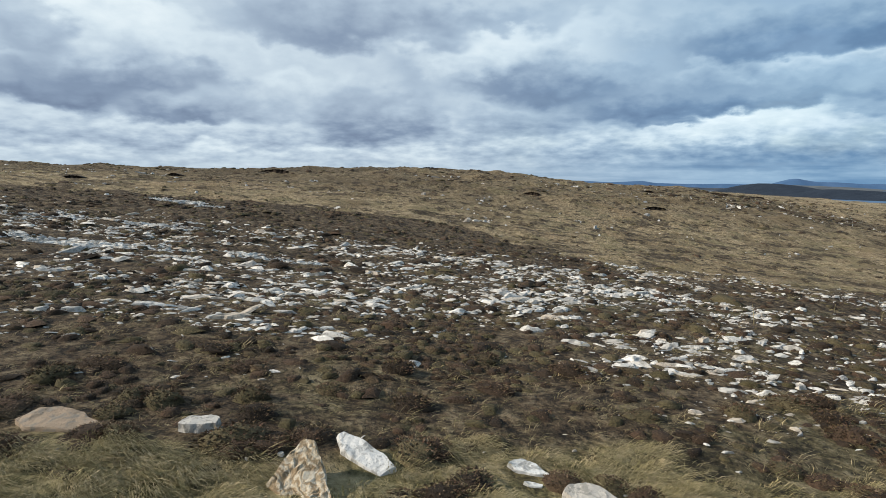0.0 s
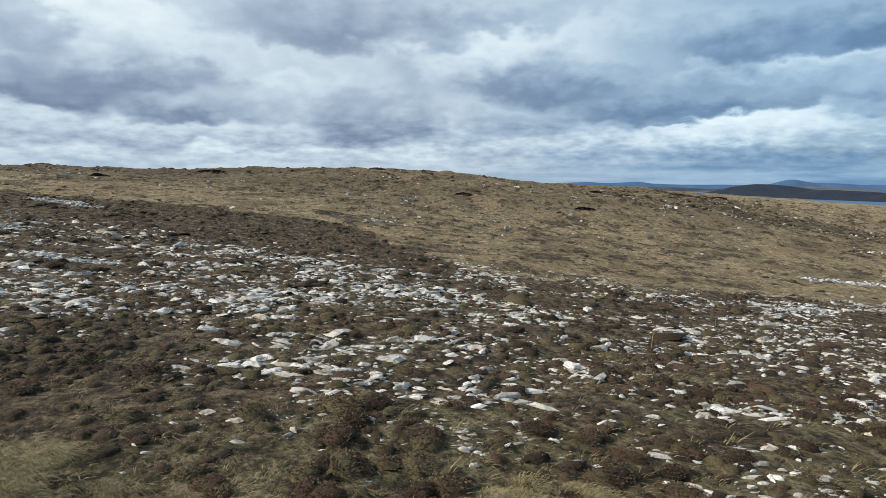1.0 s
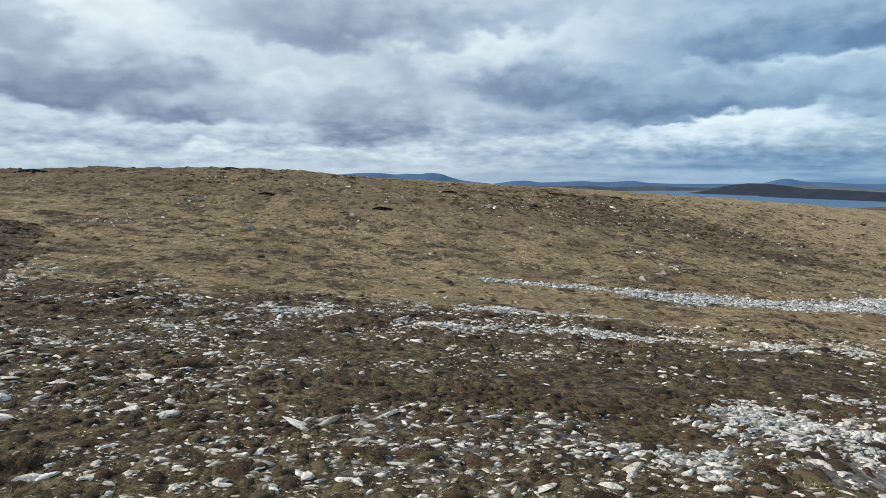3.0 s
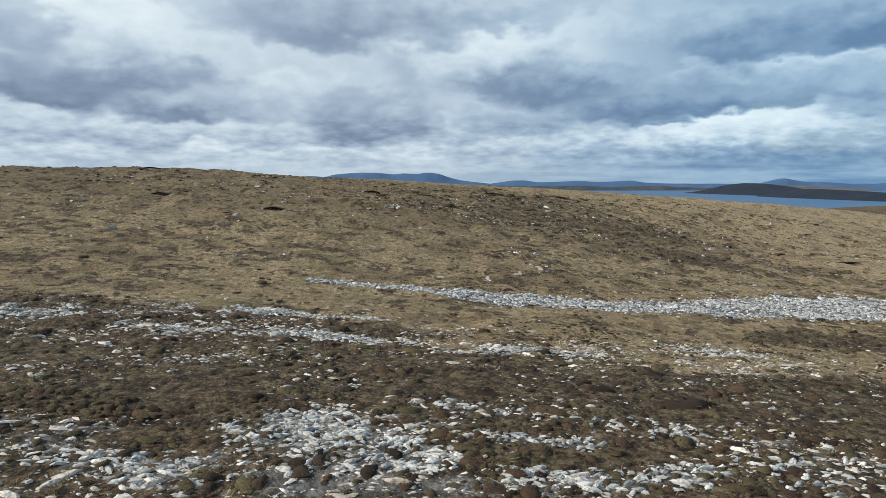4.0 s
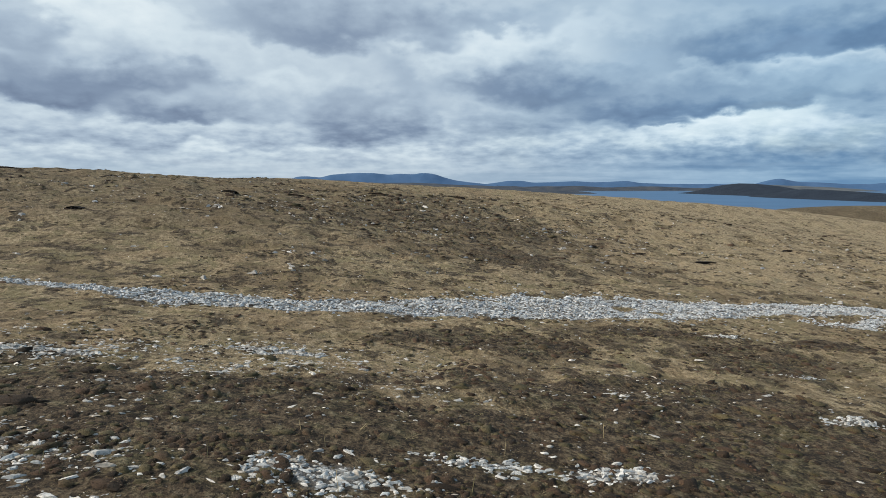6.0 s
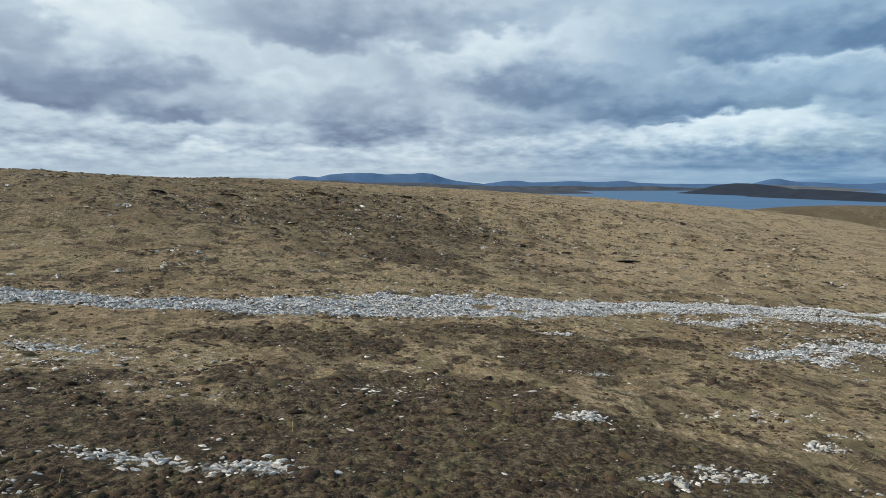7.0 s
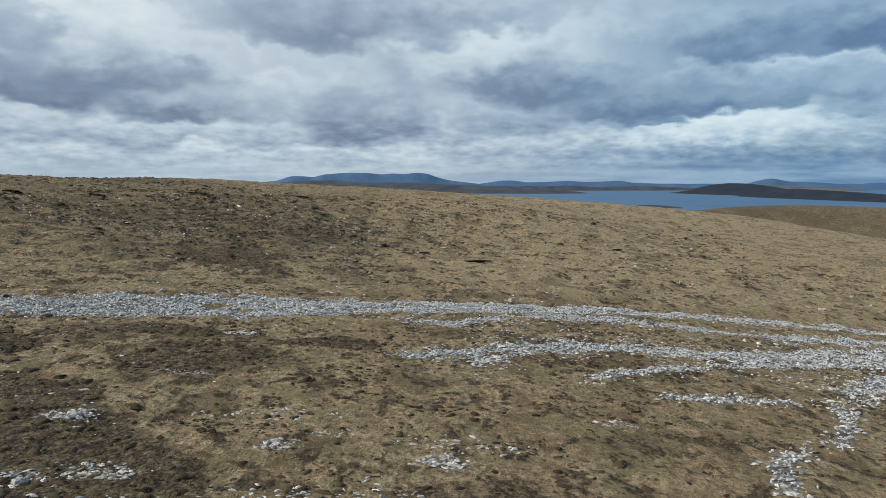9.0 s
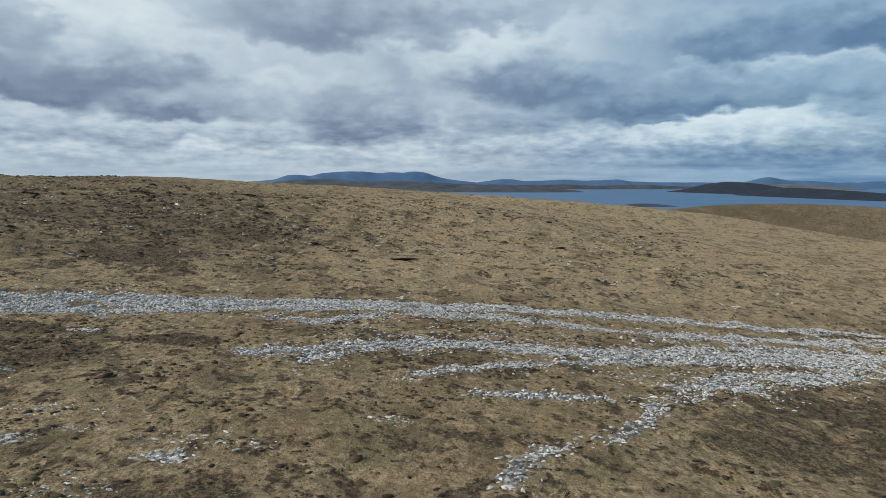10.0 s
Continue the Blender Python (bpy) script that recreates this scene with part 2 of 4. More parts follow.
def stone_material(name, dark, light, warm):
    m, shader, kit = surface(name, 0.85)
    add, plug, calc, noise_of, ramp, mix, step = kit
    geo = add("ShaderNodeNewGeometry")
    info = add("ShaderNodeObjectInfo")
    place = geo.outputs["Position"]
    grain = noise_of(place, 26.0, 6.0, 0.7)
    lichen = noise_of(place, 7.0, 5.0, 0.65, 0.5)
    each = calc("FRACT", calc("ADD", geo.outputs["Random Per Island"], info.outputs["Random"]))
    tone = mix(each, dark, light)
    tone = mix(step(calc("FRACT", calc("MULTIPLY", each, 7.3)), 0.72, 0.9), tone, warm)
    tone = mix(calc("MULTIPLY", step(lichen, 0.49, 0.60), 0.62), tone, (0.15, 0.148, 0.135))
    tone = mix(calc("MULTIPLY", step(grain, 0.56, 0.68), 0.6), tone, (0.07, 0.065, 0.055))
    plug(tone, shader.inputs["Base Color"])
    relief(kit, shader, calc("ADD", grain, lichen), 0.7, 0.02)
    return m


def plant_material(name, stops, rough=0.8, flecks=0.6, patch=0.7, single=0.55):
    m, shader, kit = surface(name, rough)
    add, plug, calc, noise_of, ramp, mix, step = kit
    geo = add("ShaderNodeNewGeometry")
    info = add("ShaderNodeObjectInfo")
    place = geo.outputs["Position"]
    each = calc("FRACT", calc("ADD", geo.outputs["Random Per Island"], info.outputs["Random"]))
    blend = calc("ADD", calc("MULTIPLY", each, single), calc("MULTIPLY", noise_of(place, patch, 5.0, 0.6), 1 - single))
    grain = noise_of(place, 34.0, 4.0, 0.7)
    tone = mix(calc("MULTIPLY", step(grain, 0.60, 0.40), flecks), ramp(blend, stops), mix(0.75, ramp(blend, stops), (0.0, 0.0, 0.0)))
    plug(tone, shader.inputs["Base Color"])
    relief(kit, shader, grain, 0.8, 0.05)
    return m


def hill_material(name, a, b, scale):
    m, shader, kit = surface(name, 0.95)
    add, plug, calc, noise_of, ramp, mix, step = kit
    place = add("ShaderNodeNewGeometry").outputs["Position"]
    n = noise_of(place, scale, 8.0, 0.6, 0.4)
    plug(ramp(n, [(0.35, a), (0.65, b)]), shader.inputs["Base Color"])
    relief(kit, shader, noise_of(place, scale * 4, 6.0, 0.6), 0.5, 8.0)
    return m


def water_material():
    m, shader, kit = surface("lake_water", 0.55)
    add, plug, calc, noise_of, ramp, mix, step = kit
    place = add("ShaderNodeNewGeometry").outputs["Position"]
    plug(ramp(noise_of(place, 0.004, 5.0, 0.6), [(0.3, (0.052, 0.118, 0.215)), (0.7, (0.070, 0.142, 0.250))]), shader.inputs["Base Color"])
    shader.inputs["Specular IOR Level"].default_value = 0.12
    relief(kit, shader, noise_of(place, 0.6, 4.0, 0.6), 0.35, 0.4)
    return m


GROUND = ground_material()
STONE = stone_material("pale_quartzite", (0.36, 0.345, 0.32), (0.74, 0.70, 0.64), (0.46, 0.395, 0.32))
RUNSTONE = stone_material("grey_run_stone", (0.34, 0.355, 0.365), (0.66, 0.675, 0.68), (0.48, 0.455, 0.42))
def layered_material():
    m, shader, kit = surface("layered_ochre_stone", 0.9)
    add, plug, calc, noise_of, ramp, mix, step = kit
    place = add("ShaderNodeTexCoord").outputs["Object"]
    sep = add("ShaderNodeSeparateXYZ")
    plug(place, sep.inputs[0])
    warp = noise_of(place, 5.0, 5.0, 0.6)
    bands = calc("SINE", calc("ADD", calc("ADD", calc("MULTIPLY", sep.outputs[0], 46.0), calc("MULTIPLY", sep.outputs[1], 34.0)), calc("MULTIPLY", warp, 34.0)))
    tone = ramp(calc("ADD", calc("ADD", calc("MULTIPLY", bands, 0.17), calc("MULTIPLY", calc("SUBTRACT", warp, 0.5), 0.9)), 0.52), [(0.25, (0.15, 0.10, 0.055)), (0.45, (0.30, 0.225, 0.14)), (0.75, (0.46, 0.40, 0.31))])
    tone = mix(calc("MULTIPLY", step(noise_of(place, 14.0, 4.0, 0.6), 0.55, 0.68), 0.5), tone, (0.54, 0.50, 0.42))
    plug(tone, shader.inputs["Base Color"])
    relief(kit, shader, calc("ADD", calc("MULTIPLY", bands, 0.35), noise_of(place, 30.0, 4.0, 0.6)), 0.8, 0.012)
    return m


BROWNSTONE = stone_material("weathered_brown_stone", (0.25, 0.19, 0.135), (0.32, 0.25, 0.185), (0.40, 0.33, 0.25))
STRATA = layered_material()
SHRUB = plant_material("heath_sprigs", [(0.22, (0.038, 0.025, 0.016)), (0.36, (0.085, 0.056, 0.032)), (0.48, (0.125, 0.066, 0.043)), (0.58, (0.092, 0.077, 0.034)), (0.70, (0.155, 0.105, 0.066)), (0.82, (0.26, 0.20, 0.135))], 0.8, 0.2)
# mats: darker than the sprigs, the shade inside a shrub put into the colour
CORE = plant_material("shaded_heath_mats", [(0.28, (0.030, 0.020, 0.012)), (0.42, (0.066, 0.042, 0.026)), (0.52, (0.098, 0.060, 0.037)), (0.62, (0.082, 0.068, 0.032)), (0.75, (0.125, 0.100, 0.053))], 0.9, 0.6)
GRASS = plant_material("dry_moor_grass", [(0.26, (0.15, 0.135, 0.052)), (0.40, (0.24, 0.205, 0.092)), (0.55, (0.36, 0.29, 0.155)), (0.75, (0.50, 0.41, 0.255))], 0.7, 0.1, 3.0, 0.3)
BLUESTONE = stone_material("blue_grey_slab_stone", (0.27, 0.28, 0.28), (0.66, 0.65, 0.62), (0.44, 0.40, 0.35))
HILLSTONE = stone_material("lichened_hill_stone", (0.34, 0.33, 0.31), (0.72, 0.69, 0.65), (0.36, 0.32, 0.27))
WHITESTONE = stone_material("white_quartzite", (0.56, 0.55, 0.53), (0.68, 0.67, 0.64), (0.60, 0.58, 0.54))
PEAT = plant_material("bare_peat", [(0.3, (0.010, 0.007, 0.005)), (0.7, (0.040, 0.027, 0.018))], 0.95)
WATER = water_material()
# far land: blue distance haze and cloud shade are mixed into these base colours
HAZED_HEATH_HILL = hill_material("hazed_heath_hill", (0.006, 0.012, 0.023), (0.014, 0.022, 0.036), 0.02)
HAZED_TAN_HILL = hill_material("hazed_tan_slope", (0.070, 0.080, 0.092), (0.115, 0.120, 0.122), 0.01)
HAZED_BLUE_HILL = hill_material("hazed_blue_upland", (0.045, 0.100, 0.195), (0.065, 0.125, 0.23), 0.006)
HAZED_BROWN_LAND = hill_material("hazed_brown_moor", (0.026, 0.036, 0.054), (0.062, 0.068, 0.078), 0.012)


# ---- the lie of the land ----
def lattice(ix, iy, seed):
    v = np.sin(ix * 127.1 + iy * 311.7 + seed * 74.7) * 43758.5453
    return v - np.floor(v)


def rough_field(x, y, size, seed=0, octaves=4):
    """Value noise of several octaves, about -1 to 1, with that size in metres."""
    total, gain, norm = 0.0, 1.0, 0.0
    for o in range(octaves):
        fx, fy = x / size, y / size
        ix, iy = np.floor(fx), np.floor(fy)
        u, v = fx - ix, fy - iy
        u, v = u * u * (3 - 2 * u), v * v * (3 - 2 * v)
        s = seed + o * 13
        row0 = lattice(ix, iy, s) * (1 - u) + lattice(ix + 1, iy, s) * u
        row1 = lattice(ix, iy + 1, s) * (1 - u) + lattice(ix + 1, iy + 1, s) * u
        total = total + gain * ((row0 * (1 - v) + row1 * v) * 2 - 1)
        norm += gain
        gain, size = gain * 0.55, size * 0.47
    return total / norm * 1.6


def smooth(v, lo, hi):
    t = np.clip((v - lo) / (hi - lo), 0, 1)
    return t * t * (3 - 2 * t)


LAKE = -50.0


def height(x, y):
    x, y = np.asarray(x, float), np.asarray(y, float)
    cx = np.clip(x, -95, 420)
    z = BASE[0] + BASE[1] * cx + BASE[2] * np.clip(y, -60, 500)
    for a, b, h, rx, ry in SWELLS + HUMMOCKS:
        z = z + h * np.exp(-(((cx - a) / rx) ** 2 + ((y - b) / ry) ** 2) / 2)
    near = 1 - smooth(y, 180, 320)
    z = z + near * (0.10 * rough_field(x, y, 4.0, 3) + 0.05 * rough_field(x, y, 1.1, 5, 3))
    z = z + near * smooth(y, 45, 80) * (0.18 * rough_field(x, y, 7.0, 9) + 0.16 * rough_field(x * 0.5, y, 2.0, 15, 3))
    # tussocks
    z = z + smooth(y, 44, 60) * (1 - smooth(y, 120, 170)) * 0.24 * rough_field(x * 0.8, y, 2.0, 161, 2)
    z = z + smooth(y, 16, 22) * (1 - smooth(y, 44, 60)) * 0.10 * rough_field(x, y, 1.3, 167, 2)
    away = smooth(y, 300, 620)
    return z * (1 - away) + (LAKE - 8) * away


ISLANDS = [(59.4, 42.6, 2.2, 0.7), (70.4, 43.9, 1.8, 0.8), (73.2, 43.0, 1.6, 0.5)]  # turf within the broad run: x, y, reach
BROAD_RUN = [(29.5, 37.0, 0.4), (36.4, 35.9, 0.8), (41.7, 35.8, 1.9), (46.5, 36.0, 1.4), (53.7, 37.6, 1.7), (60, 40.4, 3.2), (67, 42.6, 3.3), (75, 45, 3.4),
             (82, 47.6, 2.6), (93, 51, 2.2), (103, 54, 1.6), (115, 56, 1.4), (130, 59.2, 1.2), (146, 61.5, 0.9)]
MIDDLE_RUN = [(85, 34.4, 0.6), (89.4, 34.9, 1.5), (94, 37.6, 1.3), (100, 40.1, 1.4), (106, 39.9, 1.2), (112.5, 41.7, 1.6), (120.3, 44.8, 2.4), (136, 49.3, 2.6), (155, 54, 2.2)]
UPPER_RUN = [(84, 43.8, 0.6), (88, 43.2, 0.7), (93.4, 48, 0.7), (102, 49.7, 1.0), (113, 49.3, 0.8), (123, 51, 1.1), (142, 57.8, 1.2)]
SIDE_RUN = [(95.4, 31.7, 0.5), (101.3, 35.3, 0.6), (109.6, 39.2, 0.7), (116.6, 41.6, 0.8)]
LOWER_RUN = [(108.6, 30.2, 0.8), (113.8, 35.4, 1.6), (121.7, 39.5, 1.4), (132.5, 44.8, 1.5), (150, 50, 1.5)]
STONE_CHAIN = [(99.2, 19.2, 0.3), (100, 20.8, 0.5), (101, 22.2, 0.45), (102.5, 23.4, 0.3), (104.5, 24.2, 0.4), (106.9, 26.9, 0.4), (109.5, 30.7, 0.5)]
SHORT_RUN = [(98.4, 29.1, 0.3), (102.8, 30.2, 0.4), (106.2, 30.1, 0.3)]
RUNS = [BROAD_RUN, MIDDLE_RUN, UPPER_RUN, SIDE_RUN, LOWER_RUN, STONE_CHAIN, SHORT_RUN]  # bands of stones: (x, y, half width) along each
# smaller spreads of stones: x, y, reach along x and y, how thick
WEST_SPREADS = [
    (21, 24.2, 2.8, 1.3, 0.7), (29.5, 27, 3.4, 0.8, 0.9), (32.7, 22.8, 3.0, 0.5, 0.9), (27.3, 22.8, 2.2, 0.4, 0.7), (42.2, 22.7, 3.0, 0.5, 1.0), (39, 21.8, 1.4, 0.3, 0.8), (50.5, 25.7, 2.8, 0.5, 0.9),
    (34.6, 13.2, 2.2, 1.1, 1.0), (36.6, 12.0, 1.6, 0.7, 0.9), (39.6, 13.3, 1.7, 0.5, 0.9), (39.6, 11.6, 2.0, 0.5, 0.9), (42.2, 12.0, 1.8, 0.5, 0.9), (38.0, 15.3, 2.2, 0.5, 0.4),
    (31, 11.2, 2.4, 0.6, 0.6), (45.4, 12.4, 2.0, 0.9, 0.4), (43, 14.5, 2.0, 0.6, 0.35), (-12, 19.6, 4.0, 0.6, 0.9), (-6, 20.3, 2.4, 0.4, 0.9), (-14.5, 25.8, 3.4, 0.5, 0.9), (-15, 35.2, 2.2, 0.5, 0.9),
]
EAST_SPREADS = [
    (54.2, 13.8, 1.6, 0.8, 0.9), (57.9, 15.7, 1.5, 0.45, 0.7), (61.7, 15.4, 1.6, 0.5, 0.8), (72.3, 21.7, 1.3, 0.5, 0.7), (73.8, 16.6, 0.9, 0.5, 0.7),
    (74.7, 36.5, 1.5, 0.4, 0.7), (74.1, 28.3, 1.4, 0.4, 0.5), (86.8, 19.5, 0.9, 0.6, 0.9), (82.2, 21.5, 0.9, 0.3, 0.6), (80.6, 20.2, 0.9, 0.4, 0.6), (78, 15.4, 3.0, 0.7, 0.25),
    (84, 16.8, 3.0, 0.8, 0.2), (76, 17.2, 1.3, 0.5, 0.5), (79.5, 23.5, 2.4, 0.7, 0.2), (88, 21.0, 2.0, 0.9, 0.15), (95.5, 30.8, 0.5, 0.3, 0.4), (94.6, 24.6, 1.1, 0.5, 0.35),
]
HILL_SPREADS = [(62.1, 49.4, 1.1, 0.8, 0.6), (66, 80.5, 1.3, 1.4, 0.35), (75, 98, 3.0, 2.2, 0.4), (60, 92, 3.4, 2.4, 0.2), (54.7, 65.3, 1.1, 1.0, 0.3), (118, 92, 4.0, 1.6, 0.3),
                (4.3, 57.5, 1.6, 1.2, 0.5), (21, 70, 4, 5, 0.12), (97.4, 84.9, 1.6, 1.0, 0.2), (99, 92, 4.0, 2.4, 0.3), (135, 126, 5, 3, 0.3)]
PATCHES = WEST_SPREADS + EAST_SPREADS + HILL_SPREADS
HEATH_EDGE = [(-80, 40), (-28, 38), (-7, 39.5), (1, 39), (5, 32), (9, 26.5), (15, 25.5), (22, 28), (32, 27), (38, 22.5), (48, 21.5), (57, 25.5), (62, 26),
              (66, 27), (71, 25), (76.5, 22.5), (79.5, 18), (81, 12.5), (84, 4), (120, -6)]
# the last three are cloud shade on the far right hill, painted as heath
HEATH_AND_SHADE = [(74, 31, 6, 4, 0.6), (70, 36.5, 6, 1.6, 0.8), (60.5, 31.5, 6, 2.2, 0.9), (80.5, 35.5, 3.0, 1.8, 0.8), (64, 65, 7, 8, 0.7), (46, 84, 18, 14, 0.25), (88, 17, 3, 2, 0.6),
                 (114, 26, 9, 5, 0.55), (122, 33, 7, 4, 0.65), (96, 27, 4, 2, 0.3), (20, 55, 20, 6, 0.15), (118, 92, 7, 2.5, 0.4), (255, 268, 50, 14, 0.5), (330, 245, 60, 16, 0.55), (290, 225, 70, 10, 0.3)]


def along(x, y, line):
    """Distance to a line over its half width, the least one."""
    best = np.full(np.shape(x), 99.0)
    for (ax, ay, aw), (bx, by, bw) in zip(line, line[1:]):
        dx, dy = bx - ax, by - ay
        t = np.clip(((x - ax) * dx + (y - ay) * dy) / (dx * dx + dy * dy), 0, 1)
        d = np.hypot(x - ax - t * dx, y - ay - t * dy) / (aw + t * (bw - aw))
        best = np.minimum(best, d)
    return best


def run_cover(x, y):
    """How far the ground is covered by run stones, 0 to 1."""
    wob = 1 + 0.42 * rough_field(x, y, 3.0, 21) + 0.25 * rough_field(x, y, 0.9, 27, 2)
    broken = smooth(rough_field(x * 0.6, y, 1.7, 33, 3), -0.85, -0.1)
    cover = np.zeros(np.shape(x))
    for k, line in enumerate(RUNS):
        d = along(x, y, line) / np.maximum(1 + (wob - 1) * (0.45 if k == 0 else 1.5), 0.25)
        part = 1 - smooth(d, 0.8, 1.1)
        cover = np.maximum(cover, part * (1 if k == 0 else 0.7 * broken if k == 5 else 0.25 + 0.75 * broken))
        cover = np.maximum(cover, (0.03 if k == 0 else 0.15) * (1 - smooth(d, 1.0, 2.6)))
    around = 0.10 * (1 - smooth(np.hypot((x - 112) / 27, (y - 42) / 9), 0.6, 1.1)) * smooth(rough_field(x * 0.6, y, 2.2, 191, 3), -0.4, 0.6)
    cover = np.maximum(cover, around)
    for a, b, rx, ry in ISLANDS:
        cover = cover * smooth(np.hypot((x - a) / rx, (y - b) / ry) + 0.3 * rough_field(x, y, 1.2, 29, 3), 0.7, 1.1)
    return cover


def patch_cover(x, y):
    wob = 1 + 0.6 * rough_field(x, y, 1.8, 31)
    cover = np.zeros(np.shape(x))
    for a, b, rx, ry, thick in PATCHES:
        d = np.hypot((x - a) / rx, (y - b) / ry) / np.maximum(wob, 0.3)
        cover = np.maximum(cover, thick * (1 - smooth(d, 0.25, 1.55)))
    return cover


def heath_cover(x, y):
    """Dark heath against straw-coloured grass, with cloud shade on the far hill, 0 to 1."""
    edge = np.interp(x, [p[0] for p in HEATH_EDGE], [p[1] for p in HEATH_EDGE])
    wob = 2.2 * rough_field(x, y, 6.0, 41) + 1.0 * rough_field(x, y, 1.6, 47, 3)
    h = 1 - smooth(y - edge + wob, -1.6, 1.6)
    h = h * (1 - 0.85 * (1 - smooth(y + 0.9 * rough_field(x, y, 2.0, 51), 4.5, 6.3)) * (1 - smooth(x, 14, 20)))
    h = h * (1 - 0.6 * smooth(rough_field(x * 0.7, y, 5.0, 173, 3), 0.15, 0.6) * smooth(x, 34, 56))
    for a, b, rx, ry, much in HEATH_AND_SHADE:
        d = np.hypot((x - a) / rx, (y - b) / ry)
        h = np.maximum(h, much * (1 - smooth(d + 0.35 * rough_field(x, y, 2.4, 57), 0.55, 1.2)))
    return h


def turf_cover(x, y):
    """Soft short grass by the start of the flight, 0 to 1."""
    return (1 - smooth(y + 1.1 * rough_field(x, y, 2.0, 51), 5.2, 6.0)) * (1 - smooth(x, 12, 18))


def carpet_cover(x, y):
    """Where the heath thins to an olive carpet of low plants and grass, 0 to 1."""
    start = (1 - smooth(y, 7.5, 10.5)) * smooth(x, 1, 6) * (1 - smooth(x, 46, 56))
    east = smooth(x, 60, 76) * (1 - smooth(y, 18, 24))
    # the last term darkens the western heath to paint the cloud shade there
    return np.clip(0.33 - 0.35 * smooth(y, 18, 24) * (1 - smooth(x, 20, 45)) + 0.45 * start + 0.10 * east - 0.4 * (1 - smooth(x, -14, 0)), 0, 1)


def scatter_cover(x, y):
    """Loose pale stones between the heath, 0 to 1."""
    band = smooth(y, 5.4, 8.4) * (1 - smooth(y, 22, 30)) * smooth(x, -40, -25)
    east = 1 - 0.75 * smooth(x, 46, 60) - 0.2 * smooth(x, 64, 76)
    quiet = 1 - 0.65 * smooth(y, 14.8, 16) * (1 - smooth(y, 20, 21.5)) * smooth(x, 26, 34)
    rows = rough_field(x * 0.35 - y * 0.12, y, 1.1, 67, 3)
    tone = smooth(rough_field(x, y, 5.0, 61) * 0.6 + rows * 0.9, -0.55, 0.85) * 1.15
    far_west = 0.8 + 0.2 * smooth(x, -10, 1)
    bare = (0.25 + 0.75 * smooth(y + np.where(x < 0, 0.12, 0.4) * x, 8.0, 10.5)) * (1 + 2.2 * smooth(x, 22, 30) * (1 - smooth(x, 45, 52)) * smooth(y, 9, 10.5) * (1 - smooth(y, 14.5, 16)))
    return band * np.clip(east, 0.03, 1) * quiet * tone * far_west * bare


def scrub_slope(x, y):
    """The hillside that is thick with scrub, 0 to 1."""
    d = np.hypot((x - 55) / 32, (y - 84) / 30)
    return 1 - smooth(d + 0.2 * rough_field(x, y, 9.0, 117, 3), 0.3, 1.1)


def mottle_cover(x, y):
    """Short dark streaks of scrub and stone that lie across the grassy slopes, 0 to 1."""
    streak = rough_field(x * 0.6 + y * 0.08, y, 1.3, 101, 3)
    field = rough_field(x * 0.7, y, 11.0, 107, 3)
    west = 0.08 + 0.5 * (1 - smooth(x - 0.25 * y, -45, 5)) + 1.25 * scrub_slope(x, y)
    vale = smooth(y, 44, 54)
    lean = vale * west + (1 - vale) * (0.26 + 0.95 * rough_field(x * 0.7, y, 6.0, 113, 3))
    return smooth(1.35 * streak + 0.45 * field + 0.9 * lean, 0.2, 0.85) * (1 - 0.55 * smooth(y, 110, 190))


# ---- mesh builders ----
def mesh_of(name, verts, tris, material):
    """A triangle mesh from arrays."""
    verts, tris = np.asarray(verts, np.float32), np.asarray(tris, np.int32)
    me = bpy.data.meshes.new(name)
    me.vertices.add(len(verts))
    me.vertices.foreach_set("co", verts.ravel())
    me.loops.add(tris.size)
    me.loops.foreach_set("vertex_index", tris.ravel())
    me.polygons.add(len(tris))
    me.polygons.foreach_set("loop_start", np.arange(0, tris.size, 3, dtype=np.int32))
    me.polygons.foreach_set("use_smooth", np.zeros(len(tris), bool))
    me.update(calc_edges=True)
    me.materials.append(material)
    return me


def scattered(name, shapes, which, place, turn, size, tilt, material, soft=False):
    """One mesh of many turned, scaled copies of a few shapes."""
    verts, tris, base = [], [], 0
    for k, (v, f) in enumerate(shapes):
        idx = np.nonzero(which == k)[0]
        if not len(idx):
            continue
        c, s = np.cos(turn[idx])[:, None], np.sin(turn[idx])[:, None]
        p = v[None, :, :] * size[idx][:, None, :]
        px, py, pz = p[..., 0], p[..., 1], p[..., 2]
        a, b = tilt[idx, 0][:, None], tilt[idx, 1][:, None]
        qz = pz + a * px + b * py
        qx, qy = px - a * pz, py - b * pz
        out = np.stack([qx * c - qy * s, qx * s + qy * c, qz], -1) + place[idx][:, None, :]
        verts.append(out.reshape(-1, 3))
        tris.append((f[None] + (base + np.arange(len(idx)) * len(v))[:, None, None]).reshape(-1, 3))
        base += len(idx) * len(v)
    me = mesh_of(name, np.concatenate(verts), np.concatenate(tris), material)
    if soft:
        me.polygons.foreach_set("use_smooth", np.ones(len(me.polygons), bool))
    return me


